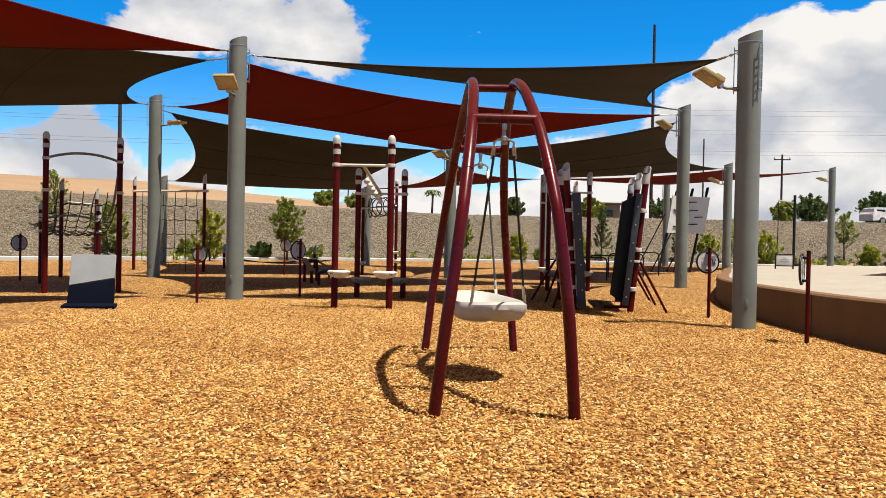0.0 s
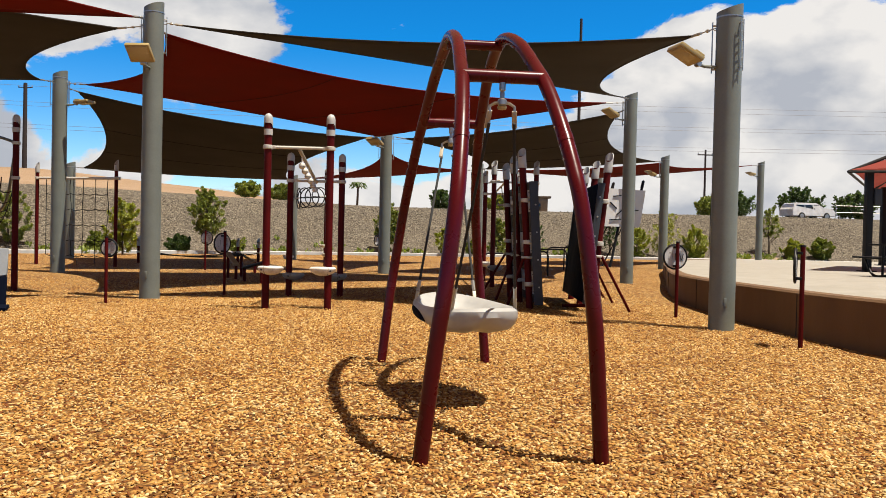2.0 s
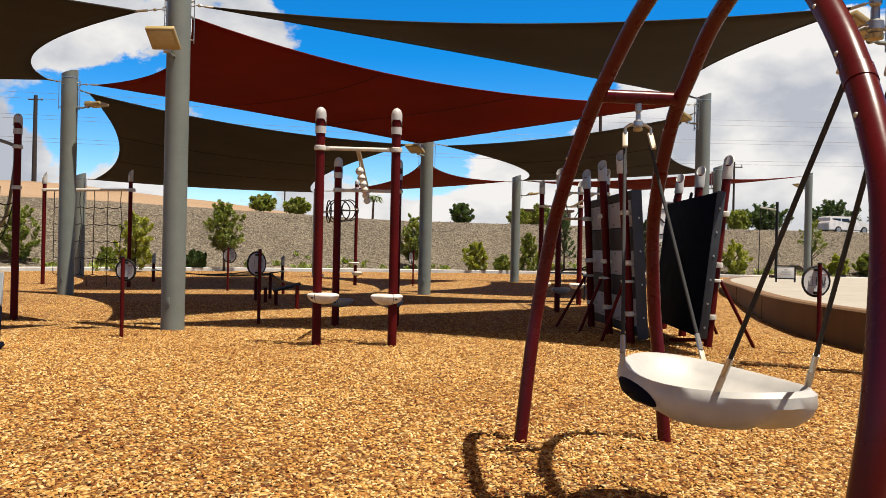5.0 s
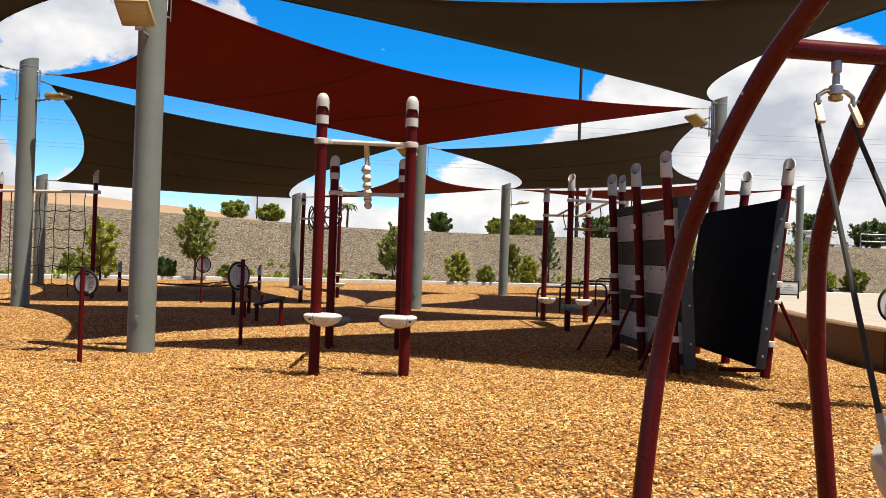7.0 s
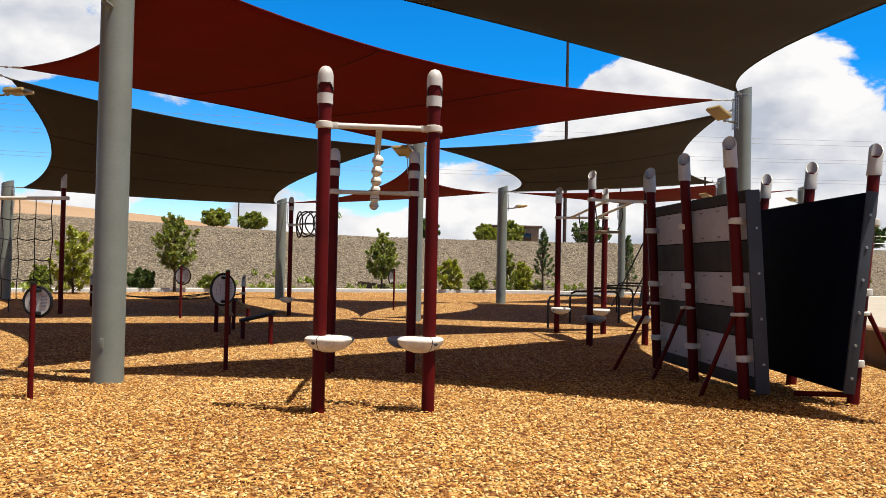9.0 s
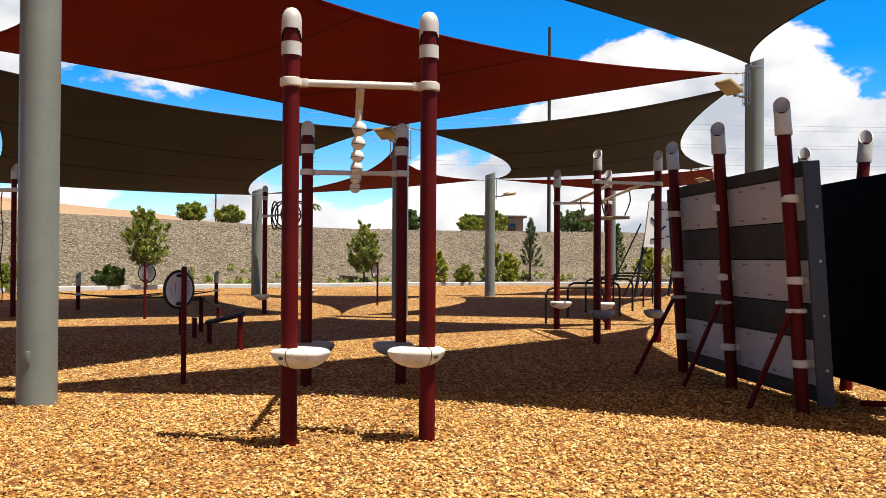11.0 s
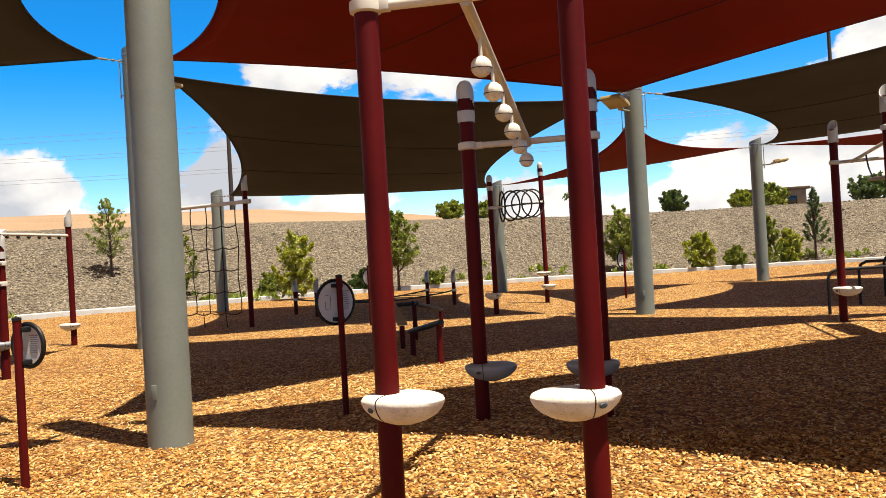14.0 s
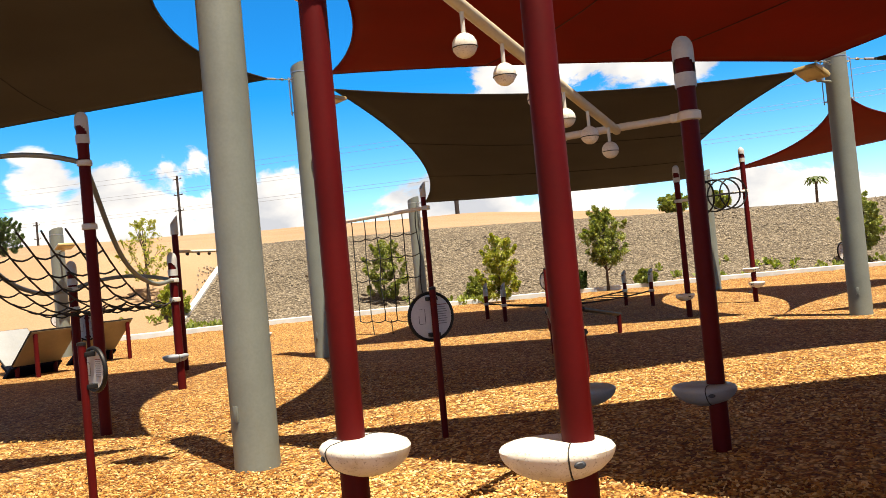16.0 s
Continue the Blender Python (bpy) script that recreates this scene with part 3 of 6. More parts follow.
def shade_pole(key, sides):
    x, y, top, r = POLES[key]
    z0 = ground_at(x, y)
    p = thing("shade_pole", (x, y, z0), "tall round grey-green steel pole holding shade sails", "pole", "shade sail poles")
    bm = lathe([(r + 0.012, z0 - 0.2), (r, z0 + 0.02), (r, top), (r - 0.02, top)], (x, y, 0), 28)
    for v in bm.verts:  # cap cut on a slant
        if v.co.z > top - 0.01:
            v.co.z += (v.co.x - x) * 0.35
    part("pole_shaft", bm, M_POLE, p)
    part("cap_plate", lathe([(r + 0.004, 0), (r + 0.004, 0.02), (0, 0.022)], (x, y, top - 0.15), 28), M_STEEL, p)
    part("hand_hole_cover", box((x - 0.02, y - r, z0 + 0.42), (0.045, 0.02, 0.13), None, None, 0.006), M_POLE, p)
    for dx, dy in sides:  # ladder-like tie plates for the sail hardware
        d = V(dx, dy, 0).normalized()
        side = V(-d.y, d.x, 0)
        bm = bmesh.new()
        for s in (-0.03, 0.03):
            q = V(x, y, top - 0.95) + d * (r + 0.05) + side * s
            tube([q, q + V(0, 0, 0.75)], 0.008, 6, bm)
        for k in range(6):
            q = V(x, y, top - 0.9 + k * 0.13) + d * (r + 0.05)
            tube([q - side * 0.03, q + side * 0.03], 0.007, 6, bm)
            if k in (0, 5):
                tube([q, q - d * 0.08], 0.012, 6, bm)
        part("tie_plate", bm, M_STEEL, p)
    return p


def flood_lamp(key, toward, z, tilt):
    x, y, top, r = POLES[key]
    d = V(*toward, 0).normalized()
    q = V(x, y, z) + d * r
    lamp = thing("flood_lamp", q, "beige flood lamp on a short arm of a shade pole", "lamp", "flood lamps")
    part("arm", tube([q - d * 0.02, q + d * 0.2, q + d * 0.3 + V(0, 0, 0.03)], 0.025, 8), M_POLE, lamp)
    part("knuckle", lathe([(0.04, -0.05), (0.045, 0), (0.04, 0.05)], q + d * 0.3 + V(0, 0, 0.03), 12, (-d.y, d.x, 0)), M_STEEL, lamp)
    m = Matrix.Rotation(math.atan2(d.y, d.x), 3, "Z") @ Matrix.Rotation(radians(tilt), 3, "Y")
    c = q + d * 0.32 + m @ V(0.24, 0, 0.05)
    part("housing", box(c, (0.42, 0.46, 0.07), m, None, 0.02), M_LAMP, lamp)
    part("lens", box(c + m @ V(0.03, 0, -0.04), (0.29, 0.38, 0.012), m, None, 0.004), M_LAMPG, lamp)
    part("cooling_fins", box(c + m @ V(-0.12, 0, 0.05), (0.16, 0.4, 0.04), m, None, 0.01), M_LAMP, lamp)


def sail(name, corners, sags, material, label, seams=1):
    """A tensioned cloth between three or four corners, each a place, with edges hollowed inwards. A negative count lays the seams along the first edge."""
    P = [Vector(c) for c in corners]
    mid = sum(P, Vector()) / len(P)
    if len(P) == 3:
        P = [P[0], P[1], P[2], P[2]]
        sags = [sags[0], sags[1], 0, sags[2]]

    def edge(i, t):
        a, b = P[i], P[(i + 1) % 4]
        e = b - a
        if e.length < 1e-6:
            return a.copy()
        inn = mid - (a + b) / 2
        inn -= e * (inn.dot(e) / e.length_squared)
        inn.normalize()
        inn.z *= 0.35
        return a + e * t + inn * (4 * t * (1 - t) * sags[i] * e.length) - V(0, 0, 4 * t * (1 - t) * 0.012 * e.length)

    n = 26
    bm = bmesh.new()
    grid = []
    for i in range(n + 1):
        u = i / n
        row = []
        for j in range(n + 1):
            v = j / n
            bot, rgt, top, lft = edge(0, u), edge(1, v), edge(2, 1 - u), edge(3, 1 - v)
            p = bot * (1 - v) + top * v + lft * (1 - u) + rgt * u - (P[0] * (1 - u) * (1 - v) + P[1] * u * (1 - v) + P[2] * u * v + P[3] * (1 - u) * v)
            row.append(bm.verts.new(p))
        grid.append(row)
    for A, C in zip(grid, grid[1:]):
        for k in range(n):
            bm.faces.new((A[k], A[k + 1], C[k + 1], C[k]))
    bmesh.ops.remove_doubles(bm, verts=bm.verts, dist=0.0005)
    base = thing(name, P[0], label, "shade sail", "shade sails")
    lines = [[v.co.copy() for v in row] for row in grid if all(v.is_valid for v in row)]
    outline = [edge(k, i / 20) for k in range(4) for i in range(20) if (P[k] - P[(k + 1) % 4]).length > 1e-6]
    cloth_ob = part("cloth", bm, material, base, "", 80)
    mod = cloth_ob.modifiers.new("thickness", "SOLIDIFY")
    mod.thickness, mod.offset = 0.006, 0.0
    part("edge_hem", tube(outline, 0.016, 6, None, True), material, base)
    stitch = M_STITCHR if material is M_CRED else M_STITCH
    for s in range(abs(seams)):
        t = (s + 1) / (abs(seams) + 1)
        line = [edge(0, t).lerp(edge(2, 1 - t), i / 16) for i in range(17)]
        if len(corners) == 4:
            line = [row[round(t * n)] for row in lines] if seams < 0 else lines[round(t * n)]
        part("seam", tube([p - V(0, 0, 0.006) for p in line], 0.011, 5), stitch, base, "darker stitched seam")
    return base, P


def rigging(base, corner, pole_key):
    x, y, top, r = POLES[pole_key]
    c = Vector(corner)
    d = (V(x, y, c.z) - c)
    d = d - d.normalized() * r
    end = c + d + V(0, 0, 0.03)
    bm = tube([c - d.normalized() * 0.06, c.lerp(end, 0.3)], 0.022, 8)
    tube([c.lerp(end, 0.25), c.lerp(end, 0.85)], 0.010, 8, bm)
    lathe([(0.02, -0.03), (0.028, 0), (0.02, 0.03)], c.lerp(end, 0.55), 8, d, bm)
    tube([c.lerp(end, 0.8) + V(0, 0, 0.03), end + V(0, 0, 0.03)], 0.008, 6, bm)
    tube([c.lerp(end, 0.8) - V(0, 0, 0.03), end - V(0, 0, 0.03)], 0.008, 6, bm)
    part("turnbuckle", bm, M_STEEL, base)


def corner(key, z, to, gap=0.55):
    """Where a sail's corner hangs: off the pole, towards another pole's place."""
    x, y, _, r = POLES[key]
    d = (V(*to, 0) - V(x, y, 0)).normalized()
    return V(x, y, z) + d * (r + gap)


def centre(keys):
    return tuple(sum(POLES[k][i] for k in keys) / len(keys) for i in (0, 1))


def hang(name, spec, sags, material, label, seams=1):
    mid = centre([row[0] for row in spec])
    pts = [corner(row[0], row[1], mid, *row[2:]) for row in spec]
    base, _ = sail(name, pts, sags, material, label, seams)
    for row, p in zip(spec, pts):
        rigging(base, p, row[0])


hang("red_sail", [("A", 5.2, 0.15), ("K", 5.33), ("C", 4.42), ("D", 5.36)], [0.088, 0.06, 0.082, 0.08], M_CRED, "large dark red shade sail stretched between four poles", 2)
hang("brown_sail", [("A", 5.32, 0.3), ("B", 4.52), ("K", 5.42)], [0.055, 0.09, 0.06], M_CBROWN, "dark brown three-cornered shade sail on tall poles", 1)
hang("brown_sail", [("D", 5.28), ("C", 4.5), ("H", 3.72), ("G", 3.72)], [0.064, 0.082, 0.04, 0.078], M_CBROWN, "large dark brown four-cornered shade sail", -2)
hang("brown_sail", [("C", 4.5), ("K", 5.2), ("L", 4.75), ("E", 4.35)], [0.07, 0.09, 0.045, 0.108], M_CBROWN, "dark brown four-cornered shade sail with hollow edges", -2)
hang("red_sail", [("C", 4.25), ("H", 3.78), ("E", 4.3)], [0.08, 0.03, 0.08], M_CRED, "small dark red three-cornered shade sail", 0)
hang("red_sail", [("E", 4.4), ("L", 4.8), ("M", 5.7), ("N", 4.85)], [0.08, 0.08, 0.08, 0.08], M_CRED, "dark red four-cornered shade sail seen nearly edge on", 1)
hang("brown_sail", [("A", 5.24), ("D", 5.36), ("W", 4.4), ("X", 5.95)], [0.11, 0.05, 0.08, 0.015], M_CBROWN, "brown four-cornered shade sail with a curved seam", -2)
hang("red_sail", [("A", 5.36, 0.2), ("X", 4.75), ("Y", 5.3)], [0.02, 0.08, 0.045], M_CRED, "dark red three-cornered shade sail above a brown one", 1)
for key, sides in (("A", ((-1, 0.2), (1, 0.3))), ("B", ((-1, 0.3), (0.5, -1))), ("C", ((-1, 0), (1, 0))), ("D", ((-1, -0.4), (1, 0))), ("E", ((1, 0),)), ("H", ((1, 0),)), ("G", ((1, -0.3),)),
                   ("K", ((-1, 0), (-1, -0.7))), ("L", ((-1, 0),)), ("M", ((-1, 0),)), ("N", ((-1, 0),)), ("W", ((1, 0),)), ("X", ((1, 0),)), ("Y", ((0, 1),)), ("P", ((-1, 0),))):
    shade_pole(key, sides)
flood_lamp("A", (-0.08, -1), 4.42, -38)
flood_lamp("B", (-1, -0.15), 3.9, -30)
flood_lamp("C", (-0.6, -1), 4.12, -24)
flood_lamp("D", (1, -0.2), 4.78, -6)
flood_lamp("K", (-1, -0.3), 4.85, -32)
flood_lamp("E", (1, 0.0), 3.75, -8)
flood_lamp("L", (-1, -0.2), 4.1, -28)
flood_lamp("P", (1, -0.4), 3.0, -15)
flood_lamp("M", (-1, -0.3), 5.1, -20)


# ---- play equipment ----
def slant_cap(x, y, z, r=0.075, lean=(0, 0), face=1.0, h=0.34):
    """An open plastic sleeve, cut on a slant at its top."""
    bm = bmesh.new()
    n = 20
    rows = []
    for rr, zz, cut in ((r, -h, 0), (r + 0.004, -h + 0.015, 0), (r, -h + 0.12, 0), (r, -0.06, 1), (r - 0.012, -0.06, 1), (r - 0.012, -h + 0.1, 0)):
        rows.append([bm.verts.new((x + rr * math.cos(t) + lean[0] * zz, y + rr * math.sin(t) + lean[1] * zz, z + zz + cut * face * 0.09 * math.sin(t + 0.5))) for t in (2 * math.pi * k / n for k in range(n))])
    for A, C in zip(rows, rows[1:]):
        for k in range(n):
            bm.faces.new((A[k], A[(k + 1) % n], C[(k + 1) % n], C[k]))
    bm.faces.new(rows[-1])
    return bm


def window_cap(x, y, z, r=0.075, turn=-1.57, h=0.37):
    """A domed plastic sleeve with an arched opening through which the post shows."""
    bm = bmesh.new()
    n = 24
    heights = [-h, -h + 0.06, -h + 0.1, -h + 0.115, -h + 0.14, -h + 0.165, -h + 0.185, -h + 0.2, -0.1, -0.06, -0.03, -0.012, 0.0]
    rings = []
    for zz in heights:
        rr = r if zz < -0.1 else r * math.sqrt(max(0.0, 1 - ((zz + 0.1) / 0.1) ** 2))
        rings.append([bm.verts.new((x + rr * math.cos(t), y + rr * math.sin(t), z + zz)) for t in (2 * math.pi * k / n + turn for k in range(n))] if rr > 1e-4 else [bm.verts.new((x, y, z + zz))])
    open_half = {2: 6, 3: 6, 4: 5.5, 5: 4.5, 6: 3}
    for i, (A, C) in enumerate(zip(rings, rings[1:])):
        for k in range(n):
            off = min(k + 0.5, n - k - 0.5)
            if off < open_half.get(i, 0):
                continue
            if len(C) == 1:
                bm.faces.new((A[k], A[(k + 1) % n], C[0]))
            else:
                bm.faces.new((A[k], A[(k + 1) % n], C[(k + 1) % n], C[k]))
    return bm


def post(parent, base, top, r=0.0635, cap="window", turn=-1.57, cap_mat=None, mat=None):
    b, t = Vector(base), Vector(top)
    d = (t - b).normalized()
    short = t - d * 0.13
    part("post", tube([b - V(0, 0, 0.15), b.lerp(short, 0.5), short], r, 18), mat or M_RED, parent)
    lean = (d.x / d.z, d.y / d.z)
    if cap == "window":
        part("post_cap", window_cap(t.x, t.y, t.z, r + 0.012, turn), cap_mat or M_CAP, parent, "light grey domed plastic cap with an opening")
    elif cap == "slant":
        part("post_cap", slant_cap(t.x, t.y, t.z, r + 0.012, lean), cap_mat or M_CAP, parent, "light grey plastic cap cut on a slant")


def clamp(parent, at, r=0.0635, h=0.07, toward=None, mat=None, axis=None):
    """A two-part collar round a post, with a lug."""
    at = Vector(at)
    bm = lathe([(r + 0.003, -h / 2), (r + 0.02, -h / 2 + 0.008), (r + 0.022, 0), (r + 0.02, h / 2 - 0.008), (r + 0.003, h / 2)], at, 18, axis)
    if toward:
        d = V(*toward, 0).normalized()
        m = Matrix.Rotation(math.atan2(d.y, d.x), 3, "Z")
        box(at + d * (r + 0.035), (0.06, 0.06, h * 0.85), m, bm, 0.008)
    return part("collar", bm, mat or M_WHITE, parent)


def pod(parent, at, toward, size=(0.455, 0.36, 0.16), mat=None):
    """A stepping pod: a lens-shaped moulding clamped to a post near one end."""
    d = V(*toward, 0).normalized()
    c = Vector(at) + d * (size[0] * 0.5 - 0.14)
    rows = [(0, 0.058), (0.6, 0.057), (0.84, 0.051), (0.95, 0.038), (1.0, 0.017), (0.985, -0.008), (0.92, -0.045), (0.78, -0.087), (0.56, -0.124), (0.28, -0.15), (0, -0.156)]
    bm = lathe([(r, z * size[2] / 0.218) for r, z in rows], (0, 0, 0), 26)
    for v in bm.verts:
        v.co.y *= size[1] / 2 * (1 - 0.07 * max(0, v.co.x))
        v.co.x *= size[0] / 2
    m = Matrix.Rotation(math.atan2(d.y, d.x), 4, "Z")
    bmesh.ops.transform(bm, matrix=Matrix.Translation(c) @ m, verts=bm.verts)
    body = part("stepping_pod", bm, mat or M_POD, parent, "slate grey moulded stepping pod" if mat is M_PODG else "speckled off-white moulded stepping pod")
    turn = m.to_3x3()
    px = -size[0] * 0.5 + 0.165
    k = math.sqrt(1 - (px / (size[0] / 2)) ** 2)
    ring = []
    outline = [(r * 1.003, z * size[2] / 0.218) for r, z in rows if r <= 1.0]
    for sg in (-1, 1):
        half = []
        for r, z in outline:
            if r > abs(px) / (size[0] / 2):
                y = math.sqrt(r * r - (px / (size[0] / 2)) ** 2) * size[1] / 2
                half.append(c + turn @ V(px, sg * y, z))
        ring += half if sg > 0 else half[::-1]
    part("clamp_joint", tube(ring, 0.0035, 5, None, True), M_PANELD, body)
    hx = -1 + 0.125 * 2 / size[0]
    hy = math.sqrt(1 - hx * hx)
    for sg in (-1, 1):
        n = V(hx / size[0], sg * hy / size[1], -0.2).normalized()
        bm = lathe([(0.0, 0.004), (0.012, 0.004), (0.016, 0.0), (0.012, -0.004), (0.0, -0.004)], (0, 0, 0), 14)
        bmesh.ops.scale(bm, vec=(1.5, 0.85, 1.0), verts=bm.verts)
        q = c + turn @ V(hx * size[0] / 2 * 0.985, sg * hy * size[1] / 2 * 0.985, -0.028 * size[2] / 0.218)
        z = (turn @ n)
        x = V(0, 0, 1).cross(z).normalized()
        basis = Matrix((x, z.cross(x), z)).transposed().to_4x4()
        bmesh.ops.transform(bm, matrix=Matrix.Translation(q) @ basis, verts=bm.verts)
        part("bolt_recess", bm, M_EDGE, body)
    return body


def swing():
    c = V(0.541, 8.833, 0)
    u = V(-0.328, 3.86, 0).normalized()
    s = V(u.y, -u.x, 0)
    t = thing("basket_swing", c, "oval grey basket swing hung from a dark red arched steel frame", "swing")

    def at(side, v, z):
        return c + s * (side + 0.014 * z) + u * v + V(0, 0, z)

    half = [(-1.92, -0.15), (-1.955, 0.6), (-1.96, 1.0), (-1.885, 1.5), (-1.76, 1.77), (-1.55, 2.07), (-1.3, 2.33), (-1.07, 2.49), (-0.6, 2.77), (0.0, 2.92)]
    line = half + [(-v, z) for v, z in half[-2::-1]]

    def side_at(z):
        return 0.56 - 0.345 * max(0.0, z) / 2.92

    for sg in (-1, 1):
        run = [V(*q) for q in smooth_path([at(sg * side_at(z), v, z) for v, z in line], 7)]
        part("arch", tube(run, 0.0485, 18), M_SWING, t)
        for v, z in ((-1.66, 1.93), (1.66, 1.93)):
            near = at(sg * side_at(z), v, z)
            i = min(range(1, len(run) - 1), key=lambda n: (run[n] - near).length)
            sl = (run[i + 1] - run[i - 1]).normalized()
            part("joint_sleeve", tube([run[i] - sl * 0.03, run[i] + sl * 0.03], 0.0515, 18), M_SWING, t)
        for v, z in ((-1.75, 1.8), (-1.6, 2.02), (-1.4, 2.24), (1.75, 1.8), (1.6, 2.02), (1.4, 2.24)):
            near = at(sg * side_at(z), v, z)
            b = min(run, key=lambda q: (q - near).length) - s * 0.047
            part("bolt", ball(b, 0.009, None, 8), M_STEEL, t)
    part("top_bar", tube([at(-side_at(2.86), 0, 2.88), at(side_at(2.86), 0, 2.88)], 0.04, 14), M_SWING, t)
    rx, ry, zc = 0.37, 0.61, 0.665
    tw = Matrix.Rotation(0.28, 3, "Z")
    s2, u2 = tw @ s, tw @ u
    for v0 in (-1.22, 1.22):
        z = 2.4
        part("cross_bar", tube([at(-side_at(z), v0, z), at(side_at(z), v0, z)], 0.045, 16), M_SWING, t)
        hang_pt = at(0, v0, z - 0.06)
        bm = lathe([(0.022, 0.02), (0.022, -0.03), (0.013, -0.04), (0.016, -0.05), (0.016, -0.085), (0.03, -0.095), (0.032, -0.125), (0.022, -0.138)], hang_pt, 14)
        hanger = part("swivel_hanger", bm, M_STEEL, t, "galvanised swivel hanger")
        part("bearing", lathe([(0.0, -0.165), (0.029, -0.158), (0.032, -0.14), (0.0, -0.13)], hang_pt, 14), M_BRASS, hanger)
        for sg in (-1, 1):
            a = hang_pt - V(0, 0, 0.11)
            b = a + s * sg * 0.085 - V(0, 0, 0.03)
            part("shackle", tube([a, a.lerp(b, 0.6) + V(0, 0, 0.01), b, b - V(0, 0, 0.05)], 0.011, 8), M_STEEL, hanger)
            end = c + s2 * sg * rx * 0.74 + u2 * v0 / abs(v0) * ry * 0.6 + V(0, 0, zc + 0.11)
            b2 = b - V(0, 0, 0.11)
            down = (end - b2).normalized()
            m_end = down.to_track_quat("Z", "Y").to_matrix()
            part("clevis", box(b - V(0, 0, 0.04) + down * 0.05, (0.034, 0.02, 0.13), m_end, None, 0.006), M_BEIGE, hanger, "cream rope clevis")
            part("pin", tube([b - V(0, 0, 0.03) - u * 0.018, b - V(0, 0, 0.03) + u * 0.018], 0.008, 8), M_STEEL, hanger)
            rope = part("rope", tube([b2, b2.lerp(end, 0.5), b2.lerp(end, 0.9)], 0.011, 8), M_ROPE, t)
            part("rope_end", tube([b2.lerp(end, 0.88), b2.lerp(end, 0.945)], 0.015, 8), M_STEEL, rope)
            part("seat_link", box(b2.lerp(end, 0.985), (0.03, 0.016, 0.12), m_end, None, 0.005), M_BEIGE, t, "cream seat link")
    # hollow oval seat with a rolled rim and hand holes
    rows = [(0.0, -0.03), (0.35, -0.022), (0.62, 0.005), (0.78, 0.06), (0.86, 0.105), (0.93, 0.115), (0.99, 0.085), (1.0, 0.03), (0.95, -0.04), (0.84, -0.095), (0.6, -0.125), (0.3, -0.132), (0, -0.134)]
    place_seat = Matrix.Translation(c + V(0, 0, zc)) @ Matrix.Rotation(math.atan2(s2.y, s2.x), 4, "Z")

    def mould(p):
        ang = math.atan2(p.y, p.x)
        w = 1 + 0.045 * math.cos(2 * ang)
        z = p.z
        if z < -0.02:
            z += 0.045 * max(0, math.cos(4 * ang + 0.6)) * min(1, p.xy.length)
        x, y = p.x * rx * w, p.y * ry * w
        return V(x, y, z * (0.88 if z > 0 else 0.76) + 0.05 * (y / ry) ** 2 + 0.025 * y / ry)

    bm = lathe(rows, (0, 0, 0), 48)
    for v in bm.verts:
        v.co = mould(v.co)
    bmesh.ops.transform(bm, matrix=place_seat, verts=bm.verts)
    seat = part("seat", bm, M_SEAT, t, "grey moulded oval seat with a rolled rim")
    # dark oval patch for the shade inside a hand hole, following the swell of the rim
    bm = bmesh.new()
    last = None
    for k in range(1, 6):
        ring = []
        for n in range(24):
            w = 2 * math.pi * n / 24
            a = 2.88 + 0.36 * k / 5 * math.cos(w)
            f = 7.6 + 1.5 * k / 5 * math.sin(w)
            (r0, z0), (r1, z1) = rows[int(f)], rows[int(f) + 1]
            r, z = r0 + (r1 - r0) * (f - int(f)), z0 + (z1 - z0) * (f - int(f))
            q = mould(V(r * math.cos(a), r * math.sin(a), z))
            lift = V(math.cos(a) / rx, math.sin(a) / ry, 0).normalized() * (0.006 if k < 5 else 0.001)
            ring.append(bm.verts.new(q + lift))
        if last:
            for n in range(24):
                bm.faces.new((last[n], last[n - 1], ring[n - 1], ring[n]))
        else:
            bm.faces.new(ring)
        last = ring
    bmesh.ops.recalc_face_normals(bm, faces=bm.faces)
    bmesh.ops.transform(bm, matrix=place_seat, verts=bm.verts)
    part("hand_hole", bm, M_NAVY, seat)


swing()


